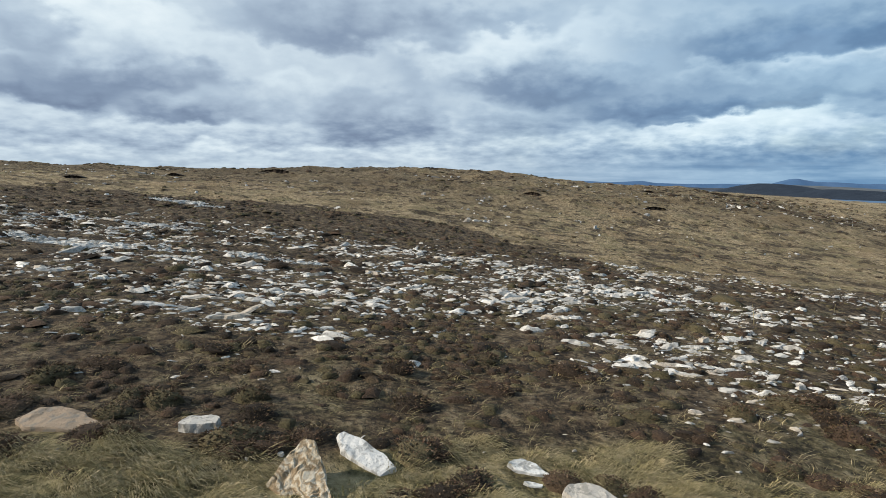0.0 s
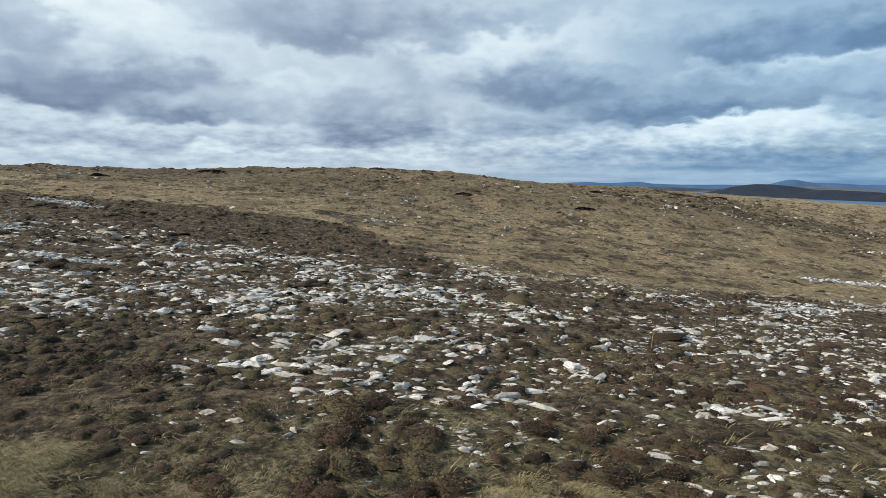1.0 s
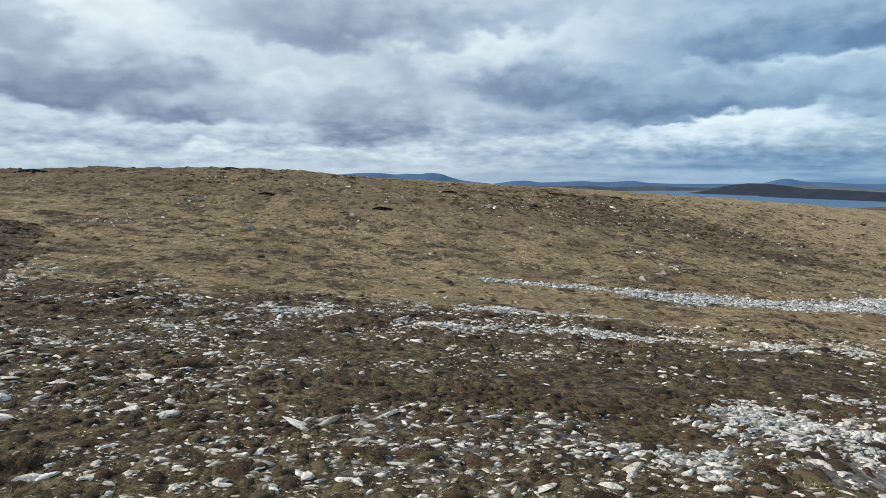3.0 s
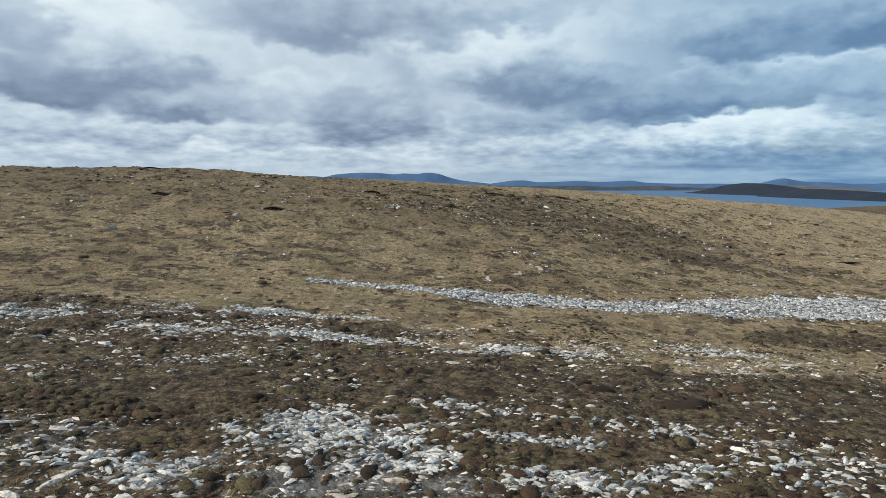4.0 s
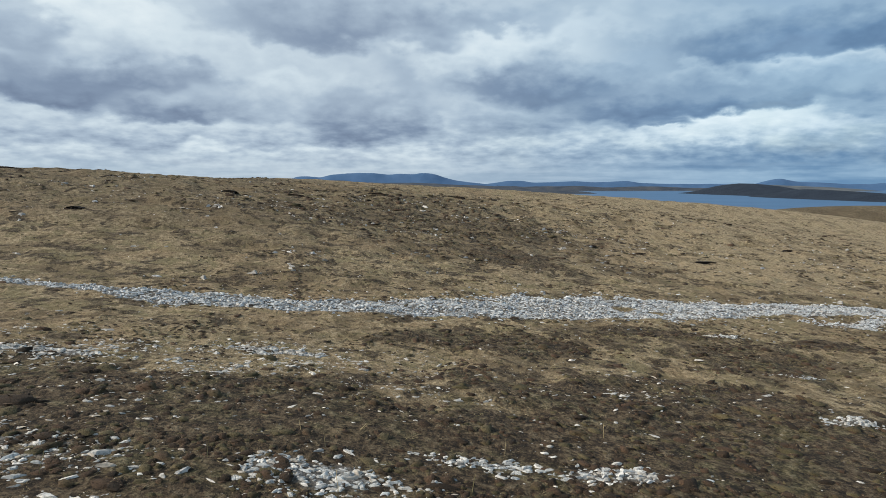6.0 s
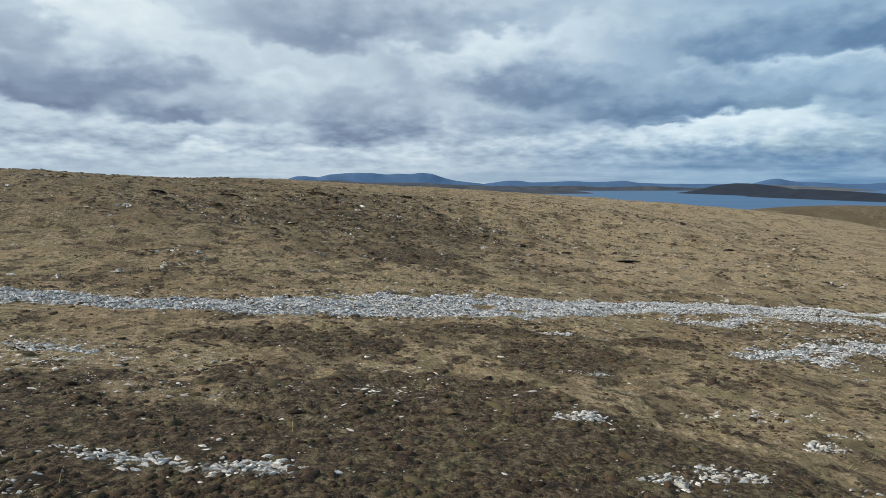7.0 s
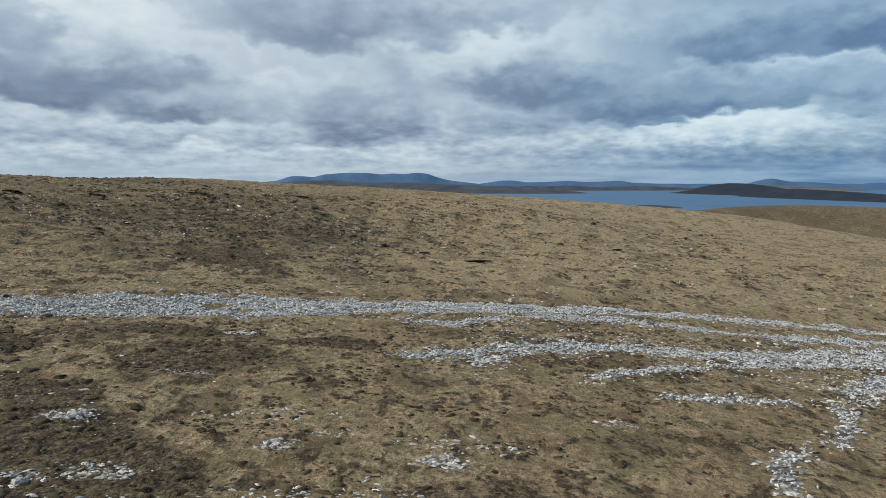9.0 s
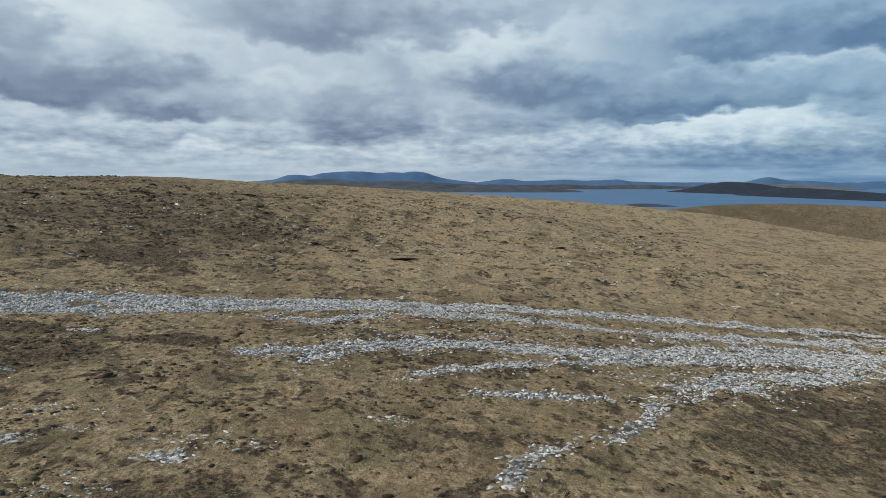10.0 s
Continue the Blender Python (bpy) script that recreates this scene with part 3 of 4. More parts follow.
def shard_shape(rng, corners, flat, rim=False):
    """A broken slab with a ragged outline, about 1 by 1 by 1, sunk a little below z = 0."""
    angle = (np.arange(corners) + rng.uniform(-0.38, 0.38, corners)) / corners * 2 * np.pi
    reach = rng.uniform(0.34, 0.62, corners)
    lean = rng.uniform(-flat, flat, 2)
    levels = [(-0.5, 1.25, 0.0), (0.5, 1.0, 0.2), (1.0, 0.62, 0.22)] if rim else [(-0.5, 1.2, 0.0), (0.85, 0.76, 0.3)]
    v, f = [], []
    for k, (z, grow, jag) in enumerate(levels):
        r = reach * grow * rng.uniform(0.88, 1.1, corners)
        px, py = np.cos(angle) * r, np.sin(angle) * r
        pz = z + (lean[0] * px + lean[1] * py if k else 0) + rng.uniform(-1, 1, corners) * jag
        v += list(zip(px, py, pz))
    v.append((*rng.uniform(-0.12, 0.12, 2), 1.0 + rng.uniform(-0.12, 0.16)))
    for k in range(len(levels) - 1):
        for i in range(corners):
            j = (i + 1) % corners
            a, b, c, d = k * corners + i, k * corners + j, (k + 1) * corners + j, (k + 1) * corners + i
            f += [(a, b, c), (a, c, d)]
    top = (len(levels) - 1) * corners
    f += [(top + i, top + (i + 1) % corners, len(v) - 1) for i in range(corners)]
    return np.array(v, float), np.array(f)


def tuft_shape(rng, blades, spread, lean, width):
    """A tuft of leaning blades, about 1 high, blown to +x."""
    v, f = [], []
    for _ in range(blades):
        a, r = rng.uniform(0, 2 * np.pi), spread * np.sqrt(rng.uniform(0, 1))
        foot = np.array([np.cos(a) * r, np.sin(a) * r, -0.08])
        out = np.array([np.cos(a) * r * 0.9 + lean * rng.uniform(0.5, 1.3), np.sin(a) * r * 0.9 + rng.uniform(-0.15, 0.15), 0])
        h = rng.uniform(0.7, 1.05) * (1.15 - 0.75 * (r / spread) ** 2)
        b = rng.uniform(0, 2 * np.pi)
        side = np.array([np.cos(b), np.sin(b), 0]) * width * rng.uniform(0.7, 1.3)
        k = len(v)
        mid = foot + out * 0.3 + np.array([0, 0, h * 0.7])
        v += [foot, mid + side, mid - side, foot + out * 1.25 + np.array([0, 0, h * 0.95])]
        f += [(k, k + 1, k + 2), (k + 2, k + 1, k + 3)]
    return np.array(v), np.array(f)


def tussock_shape(rng, blades):
    """A rounded tussock, about 1 wide, of fine blades combed over to +x."""
    v, f = [], []
    for _ in range(blades):
        a, r = rng.uniform(0, 2 * np.pi), 0.5 * np.sqrt(rng.uniform(0, 1))
        rise = 0.36 * np.sqrt(max(0.0, 1 - (r / 0.54) ** 2))
        foot = np.array([np.cos(a) * r, np.sin(a) * r, rise * rng.uniform(0.0, 1.0) - 0.08])
        way = np.array([np.cos(a) * r * 0.9 + rng.uniform(0.35, 0.8), np.sin(a) * r * 0.9 + rng.uniform(-0.22, 0.22), 0.0])
        long = rng.uniform(0.25, 0.6)
        side = np.array([-way[1], way[0], 0.0]) / np.linalg.norm(way) * 0.0075 * rng.uniform(0.7, 1.4)
        mid = foot + way * long * 0.5 + np.array([0, 0, rng.uniform(0.07, 0.20)])
        tip = foot + way * long + np.array([0, 0, rng.uniform(-0.06, 0.12)])
        k = len(v)
        v += [foot, mid + side, mid - side, tip]
        f += [(k, k + 1, k + 2), (k + 2, k + 1, k + 3)]
    return np.array(v), np.array(f)


def shrub_shape(rng, leaves, leaf, tall=0.6):
    """A low dome of small upright leaves, about 1 wide."""
    v, f = [], []
    for _ in range(leaves):
        a, r = rng.uniform(0, 2 * np.pi), 0.52 * np.sqrt(rng.uniform(0, 1))
        top = tall * np.sqrt(max(0.03, 1 - (r / 0.56) ** 2)) * rng.uniform(0.75, 1.1)
        c = np.array([np.cos(a) * r, np.sin(a) * r, top])
        d = np.array([np.cos(a) * r * 1.3 + rng.uniform(-0.4, 0.4), np.sin(a) * r * 1.3 + rng.uniform(-0.4, 0.4), 0.6])
        d = d / np.linalg.norm(d)
        b = rng.uniform(0, 2 * np.pi)
        s = np.cross(d, [np.cos(b), np.sin(b), 0.3])
        s = s / np.linalg.norm(s) * leaf * rng.uniform(0.5, 1.0)
        d = d * leaf * rng.uniform(1.0, 2.0)
        k = len(v)
        v += [c - d * 0.6 - s, c - d * 0.6 + s, c + d]
        f += [(k, k + 1, k + 2)]
    return np.array(v), np.array(f)


def mound_shape(rng, sides=7, rings=None):
    """A dark low mound, the body of a shrub."""
    v = [(0, 0, 0.5)]
    rings = rings or (((0.42, 0.24), (0.2, 0.42), (-0.1, 0.5)) if sides > 5 else ((0.36, 0.32), (-0.1, 0.5)))
    for z, r in rings:
        for i in range(sides):
            a = (i + rng.uniform(-0.3, 0.3)) / sides * 2 * np.pi
            q = r * rng.uniform(0.7, 1.28)
            v.append((np.cos(a) * q, np.sin(a) * q, z * rng.uniform(0.7, 1.3)))
    f = [(0, 1 + i, 1 + (i + 1) % sides) for i in range(sides)]
    for k in range(len(rings) - 1):
        for i in range(sides):
            j = (i + 1) % sides
            a, b, c, d = 1 + k * sides + i, 1 + k * sides + j, 1 + (k + 1) * sides + j, 1 + (k + 1) * sides + i
            f += [(a, d, c), (a, c, b)]
    return np.array(v, float), np.array(f)


def throw(rng, count, x0, x1, y0, y1, chance):
    """Random places in a stretch of the plan, kept with that chance."""
    x, y = rng.uniform(x0, x1, count), rng.uniform(y0, y1, count)
    keep = rng.uniform(0, 1, count) < chance(x, y)
    return x[keep], y[keep]


# ---- ground ----
def graded(*stretches):
    """Grid lines from stretches of (start, end, step at start, step at end)."""
    lines = []
    for a, b, s0, s1 in stretches:
        n = max(2, int(round((b - a) / ((s0 + s1) / 2))))
        t = np.linspace(0, 1, n, endpoint=False)
        g = s1 / s0
        lines.append(a + (b - a) * (t if abs(g - 1) < 0.05 else (g ** t - 1) / (g - 1)))
    return np.concatenate(lines + [[stretches[-1][1]]])


def make_ground():
    gx = graded((-4900, -400, 400, 60), (-400, -60, 40, 2.0), (-60, -20, 1.2, 0.5), (-20, 150, 0.52, 0.52), (150, 420, 0.8, 8), (420, 4900, 30, 500))
    gy = graded((-4900, -100, 500, 30), (-100, 0, 12, 0.6), (0, 45, 0.38, 0.38), (45, 130, 0.6, 0.8), (130, 330, 1.2, 3.0), (330, 4900, 14, 300))
    x, y = np.meshgrid(gx, gy)
    z = height(x, y)
    nx, ny = len(gx), len(gy)
    k = np.arange(nx * ny).reshape(ny, nx)
    a, b, c, d = k[:-1, :-1].ravel(), k[:-1, 1:].ravel(), k[1:, 1:].ravel(), k[1:, :-1].ravel()
    tris = np.concatenate([np.stack([a, b, c], 1), np.stack([a, c, d], 1)])
    me = mesh_of("ground", np.stack([x.ravel(), y.ravel(), z.ravel()], 1), tris, GROUND)
    me.polygons.foreach_set("use_smooth", np.ones(len(tris), bool))
    near = smooth(400 - np.abs(x), 0, 200)
    masks = {"heath": heath_cover(x, y) * near, "stone": np.maximum(np.maximum(run_cover(x, y), patch_cover(x, y)), 0.3 * scatter_cover(x, y)) * near,
             "lowland": smooth(y, 380, 700), "carpet": carpet_cover(x, y), "mottle": mottle_cover(x, y) * near, "turf": turf_cover(x, y),
             "pale": smooth(x - 0.25 * y + 12 * rough_field(x * 0.5, y, 14.0, 121), 25, 85) * smooth(y, 55, 75) * (1 - smooth(y, 205, 225)),
             # scrub slope, west hill and far right hill, darkened for cloud shade
             "olive_shade": 0.95 * near * smooth(y, 48, 62) * np.maximum(0.7 * scrub_slope(x, y), 1 - 0.5 * smooth(x - 0.25 * y, -40, 0) - 0.5 * smooth(x - 0.25 * y, 12, 45)) * (1 - smooth(y, 150, 190)) + smooth(y + 6 * rough_field(x, y, 18.0, 131), 208, 232) * smooth(x, 120, 170) * near}
    for label, values in masks.items():
        at = me.attributes.new(label, "FLOAT", "POINT")
        at.data.foreach_set("value", values.astype(np.float32).ravel())
    return tagged(new("ground", me), "open moorland of straw grass and dark heath", "moorland", kind="structure")


make_ground()


# ---- far water and hills ----
def make_lake():
    bm = bmesh.new()
    quad = [bm.verts.new(p) for p in ((-4800, 450, LAKE), (4800, 450, LAKE), (4800, 4880, LAKE), (-4800, 4880, LAKE))]
    bm.faces.new(quad)
    me = bpy.data.meshes.new("water")
    bm.to_mesh(me)
    bm.free()
    me.materials.append(WATER)
    tagged(new("water", me), "blue lake water below the moor", "lake", kind="structure")


make_lake()


def far_upland(name, label, material, y, depth, crest, seed, rough=0.05, step=16, folds=0.0, front=1.0):
    """A tract of far land: its crest line (x, height over the lake) at that y falls to the water on both sides."""
    cx, ch = [p[0] for p in crest], [p[1] for p in crest]
    gx, gy = np.arange(cx[0] - 40, cx[-1] + 40 + step, step, dtype=float), np.linspace(y - 2.0 * depth * front, min(y + 1.5 * depth, 4880), 34)
    x, yy = np.meshgrid(gx, gy)
    line = np.mean([np.interp(gx + d, cx, ch) for d in (-1.2 * step, -0.5 * step, 0, 0.5 * step, 1.2 * step)], 0)
    run = yy - y - folds * depth * rough_field(x, yy * 0, 260.0, seed + 9, 3)
    drop = np.exp(-(run / np.where(run < 0, depth * front, depth)) ** 2)
    h = (line[None] + 6) * drop * (1 + rough * rough_field(x, yy, 150.0, seed, 5)) - 6
    k = np.arange(x.size).reshape(x.shape)
    a, b, c, d = k[:-1, :-1].ravel(), k[:-1, 1:].ravel(), k[1:, 1:].ravel(), k[1:, :-1].ravel()
    tris = np.concatenate([np.stack([a, b, c], 1), np.stack([a, c, d], 1)])
    me = mesh_of(name, np.stack([x.ravel(), yy.ravel(), LAKE + h.ravel()], 1), tris, material)
    me.polygons.foreach_set("use_smooth", np.ones(len(tris), bool))
    tagged(new(name, me), label, "hill", kind="structure")


far_upland("headland", "dark heath-covered headland standing in the lake", HAZED_HEATH_HILL, 3000, 330,
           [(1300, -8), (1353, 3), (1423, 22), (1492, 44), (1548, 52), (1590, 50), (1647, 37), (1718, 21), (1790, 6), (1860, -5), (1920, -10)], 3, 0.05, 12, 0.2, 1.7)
far_upland("near_headland", "dark headland with a level back, nearer shore", HAZED_HEATH_HILL, 2150, 260,
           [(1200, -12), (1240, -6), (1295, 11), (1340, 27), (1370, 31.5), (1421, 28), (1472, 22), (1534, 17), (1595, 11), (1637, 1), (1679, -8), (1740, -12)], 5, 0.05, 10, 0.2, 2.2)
far_upland("tan_slope", "pale tan far slope behind the headland", HAZED_TAN_HILL, 4250, 180,
           [(2060, -6), (2134, 20), (2212, 45), (2412, 42), (2612, 35), (2813, 27), (3015, 12), (3177, -4), (3300, -8)], 9, 0.04)
far_upland("far_ridge", "blue far ridge with one rounded top", HAZED_BLUE_HILL, 4700, 120,
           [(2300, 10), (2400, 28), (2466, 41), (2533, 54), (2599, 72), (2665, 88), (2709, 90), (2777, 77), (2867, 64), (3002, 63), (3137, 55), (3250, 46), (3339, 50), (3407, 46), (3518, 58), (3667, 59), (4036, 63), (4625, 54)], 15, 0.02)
far_upland("far_mountains", "hazy blue mountain range far off", HAZED_BLUE_HILL, 4700, 120,
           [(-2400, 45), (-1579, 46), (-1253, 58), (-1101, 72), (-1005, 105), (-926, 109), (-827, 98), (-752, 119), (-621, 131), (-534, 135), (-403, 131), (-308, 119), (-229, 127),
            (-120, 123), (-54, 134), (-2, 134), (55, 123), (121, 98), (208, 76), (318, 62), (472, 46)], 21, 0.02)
far_upland("blue_rim", "faint blue hills along the horizon", HAZED_BLUE_HILL, 4740, 100,
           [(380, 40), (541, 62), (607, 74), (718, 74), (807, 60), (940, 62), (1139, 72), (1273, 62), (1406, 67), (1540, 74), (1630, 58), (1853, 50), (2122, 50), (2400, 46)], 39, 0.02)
far_upland("low_moor", "low brown moor on the far shore", HAZED_BROWN_LAND, 3900, 260,
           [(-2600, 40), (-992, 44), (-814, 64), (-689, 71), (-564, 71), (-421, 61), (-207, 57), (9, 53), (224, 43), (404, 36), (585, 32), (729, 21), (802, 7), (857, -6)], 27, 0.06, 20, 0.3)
far_upland("far_shore", "low brown strip of land across the lake", HAZED_BROWN_LAND, 4500, 110,
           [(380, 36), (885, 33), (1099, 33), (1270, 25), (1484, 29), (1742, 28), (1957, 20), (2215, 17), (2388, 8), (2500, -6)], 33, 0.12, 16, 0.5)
far_upland("shore_point", "low dark point of land in the lake", HAZED_BROWN_LAND, 3200, 130,
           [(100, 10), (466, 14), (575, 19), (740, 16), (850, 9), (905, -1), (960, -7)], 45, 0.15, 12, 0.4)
far_upland("shore_spit", "low brown spit by the near lake shore", HAZED_BROWN_LAND, 1250, 36,
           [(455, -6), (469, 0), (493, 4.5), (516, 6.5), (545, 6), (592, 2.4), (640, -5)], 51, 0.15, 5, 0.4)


# ---- stones ----
RNG = np.random.default_rng(11)
SLABS = [shard_shape(RNG, int(RNG.integers(6, 8)), 0.3) for _ in range(30)]
BITS = [shard_shape(RNG, 4, 0.35) for _ in range(14)]
CHIPS = [shard_shape(RNG, 4, 0.4) for _ in range(18)]
ROCKS = [shard_shape(RNG, 10, 0.25, True) for _ in range(24)]


def stone_lot(x, y, size, flat, shapes, rng):
    """Arrays that place stones lying along the slope of the plan."""
    n = len(x)
    place = np.stack([x, y, height(x, y)], 1)
    turn = rng.normal(0.12, 0.45, n) + np.pi * rng.integers(0, 2, n)
    dims = np.stack([size * rng.uniform(1.0, 2.4, n), size * rng.uniform(0.45, 0.95, n), size * flat * rng.uniform(0.4, 1.5, n)], 1)
    return place, turn, dims, rng.normal(0, 0.17, (n, 2)), rng.integers(0, len(shapes), n)


def make_stones():
    rng = np.random.default_rng(5)
    # loose stones in the heath
    x, y = throw(rng, 165000, -42, 80, 5, 32, lambda a, b: np.maximum(scatter_cover(a, b), 0.012))
    size = 0.027 + 0.042 * rng.gamma(0.9, 1.0, len(x)) * (1 + 0.5 * smooth(y, 8.5, 10) * (1 - smooth(x, 8, 20)))
    size = np.minimum(size, 0.16 + 0.2 * smooth(y, 8, 11))
    px, py = throw(rng, 260000, -20, 98, 10, 37, lambda a, b: patch_cover(a, b))
    psize = np.minimum(0.05 + 0.05 * rng.gamma(1.4, 0.9, len(px)), 0.17)
    place, turn, dims, tilt, which = stone_lot(px, py, psize, 0.27, SLABS, rng)
    big = np.zeros(len(px), bool)
    big[np.argsort(-psize / np.hypot(py, 4) * (py < 30))[:260]] = True
    shared = [mesh_of("flat_stone", v, f, BLUESTONE) for v, f in ROCKS]
    for i in np.nonzero(big)[0]:
        ob = new("flat_stone", shared[int(rng.integers(0, len(shared)))])
        ob.matrix_world = Matrix.LocRotScale(place[i], Euler((tilt[i, 1], -tilt[i, 0], turn[i])), dims[i])
        tagged(ob, "blue-grey flat stone lying in a close spread", "stone", "stones of the close spreads")
    me = scattered("stone_spreads", SLABS, which[~big], place[~big], turn[~big], dims[~big], tilt[~big], BLUESTONE)
    tagged(new("stone_spreads", me), "blue-grey slabs lying in close spreads", "stones", kind="stuff")
    # the largest of those that the flight passes closest stand as things of their own
    score = size / np.hypot(y, 3) * ((y < 17) & (x > -6) & (x < 62))
    own = np.zeros(len(x), bool)
    own[np.argsort(-score)[:280]] = True
    place, turn, dims, tilt, which = stone_lot(x, y, size, 0.19, SLABS, rng)
    which = np.where(size > 0.085, which, 30 + rng.integers(0, 14, len(x)))
    me = scattered("loose_stones", SLABS + BITS, which[~own], place[~own], turn[~own], dims[~own], tilt[~own], STONE)
    tagged(new("loose_stones", me), "pale flat quartzite stones strewn through heath", "stones", kind="stuff")
    shared = [mesh_of("rock", v, f, STONE) for v, f in ROCKS]
    for i in np.nonzero(own)[0]:
        ob = new("rock", shared[int(rng.integers(0, len(shared)))])
        ob.matrix_world = Matrix.LocRotScale(place[i], Euler((tilt[i, 1], -tilt[i, 0], turn[i])), dims[i])
        tagged(ob, "pale flat quartzite rock lying in heath", "rock", "rocks strewn over the heath")
    # stone runs
    x, y = throw(rng, 330000, 27, 157, 17, 66, lambda a, b: run_cover(a, b) * 0.75)
    size = rng.uniform(0.07, 0.185, len(x))
    place, turn, dims, tilt, which = stone_lot(x, y, size, 0.32, CHIPS, rng)
    place[:, 2] += rng.uniform(-0.04, 0.05, len(x))
    me = scattered("stone_run", CHIPS, which, place, turn, dims, tilt * 1.1, RUNSTONE)
    tagged(new("stone_run", me), "grey river of tumbled angular boulders", "stone run", kind="stuff")
    # stones on the hillside
    x, y = throw(rng, 110000, -60, 160, 40, 160, lambda a, b: (0.006 + 0.42 * mottle_cover(a, b) ** 2 * smooth(rough_field(a, b, 4.0, 71, 3), -0.1, 0.7) + 0.8 * patch_cover(a, b)) * (1 - smooth(b, 100, 150)))
    size = 0.06 + 0.075 * rng.gamma(1.1, 0.9, len(x))
    place, turn, dims, tilt, which = stone_lot(x, y, size, 0.45, CHIPS, rng)
    me = scattered("hill_stones", CHIPS, which, place, turn, dims, tilt, HILLSTONE)
    tagged(new("hill_stones", me), "small grey stones dotted over the grassy hill", "stones", kind="stuff")


make_stones()


# ---- plants ----
def make_plants():
    rng = np.random.default_rng(23)
    small = [shrub_shape(rng, 64, 0.036, 0.46) for _ in range(12)]
    plain = [shrub_shape(rng, 26, 0.042, 0.46) for _ in range(12)]
    few = [shrub_shape(rng, 8, 0.065, 0.46) for _ in range(12)]
    humps = [mound_shape(rng, 5, ((0.34, 0.34), (-0.1, 0.5))) for _ in range(12)]

    def spread(name, sprigs, bodies, place, turn, dims, tilt, label):
        """Mats of heath with the sprigs that stand out of them."""
        pick = rng.integers(0, 12, len(place))
        if sprigs:
            me = scattered(name, sprigs, pick, place, turn, dims, tilt, SHRUB)
            tagged(new(name, me), label, "heath", kind="stuff")
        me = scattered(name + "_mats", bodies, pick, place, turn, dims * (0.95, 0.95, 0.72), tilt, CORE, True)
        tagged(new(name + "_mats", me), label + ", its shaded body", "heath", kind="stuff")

    def clear_of_stones(a, b):
        """Nothing grows through the large stones by the start."""
        free = np.ones(np.shape(a))
        for sx, sy, rx, ry in ((-4.15, 5.75, 0.75, 0.6), (-2.66, 5.85, 0.5, 0.5), (-1.3, 5.0, 0.5, 0.6), (-0.8, 5.45, 0.5, 0.55), (0.92, 5.55, 0.5, 0.55), (1.5, 5.0, 0.6, 0.55)):
            free = free * smooth(np.hypot((a - sx) / rx, (b - sy) / ry), 0.85, 1.05)
        return free

    def heathy(a, b):
        return (0.02 + 0.98 * heath_cover(a, b) * (0.16 + 0.60 * smooth(rough_field(a, b, 1.5, 81), -0.15, 0.55))) * (1 - 0.6 * patch_cover(a, b)) * clear_of_stones(a, b)
    x, y = throw(rng, 28000, -22, 72, 4, 15, heathy)
    size = 0.15 + 0.085 * rng.gamma(1.4, 0.8, len(x))
    size = np.minimum(size, 0.5)
    beside = np.array([(-3.65, 5.62), (-3.4, 5.66), (-3.8, 6.35), (-2.1, 5.5), (-1.9, 5.62), (-1.75, 5.85), (-1.5, 6.0), (-2.25, 5.75), (-0.3, 5.9), (-0.1, 6.0), (0.25, 5.3), (0.0, 4.95), (1.25, 5.55), (1.7, 5.5), (-2.2, 6.5), (-4.3, 5.0)])
    x, y = np.concatenate([beside[:, 0], x]), np.concatenate([beside[:, 1], y])
    size = np.concatenate([rng.uniform(0.36, 0.5, len(beside)), size])
    own = np.zeros(len(x), bool)
    score = size / np.hypot(y, 2) * ((y < 13) & (x > -8) & (x < 30))
    own[np.argsort(-score)[:290]] = True
    place = np.stack([x, y, height(x, y)], 1)
    turn = rng.uniform(0, 6.28, len(x))
    dims = np.stack([size * rng.uniform(0.9, 1.7, len(x)), size, size * rng.uniform(0.38, 0.75, len(x))], 1)
    tilt = rng.normal(0, 0.08, (len(x), 2))
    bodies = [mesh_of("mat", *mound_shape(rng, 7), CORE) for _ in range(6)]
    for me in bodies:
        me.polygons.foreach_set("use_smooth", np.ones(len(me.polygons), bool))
    crowns = [mesh_of("sprigs", *shrub_shape(rng, 330, 0.034, 0.54), SHRUB) for _ in range(6)]
    for i in np.nonzero(own)[0]:
        k = int(rng.integers(0, 6))
        ob = new("heath_shrub")
        ob.matrix_world = Matrix.LocRotScale(place[i], Euler((0, 0, turn[i])), dims[i])
        tagged(ob, "low dark red-brown heath shrub on the moor", "shrub", "shrubs of the heath")
        tagged(new("sprigs", crowns[k]), kind="stuff").parent = ob
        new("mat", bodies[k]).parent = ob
    rest = ~own
    close = rest & (y < 9.5)
    spread("heath", small, humps, place[close], turn[close], dims[close], tilt[close], "dark low heath covering the ground")
    beyond = rest & (y >= 9.5)
    spread("mid_heath", plain, humps, place[beyond], turn[beyond], dims[beyond], tilt[beyond], "dark low heath between pale stones")
    x, y = throw(rng, 40000, -48, 98, 15, 42, heathy)
    size = 0.12 + 0.11 * rng.gamma(1.4, 0.8, len(x))
    place = np.stack([x, y, height(x, y)], 1)
    dims = np.stack([size * rng.uniform(0.9, 1.9, len(x)), size, size * rng.uniform(0.35, 0.7, len(x))], 1)
    spread("far_heath", few, humps, place, rng.uniform(0, 6.28, len(x)), dims, rng.normal(0, 0.1, (len(x), 2)), "dark low heath covering the farther ground")
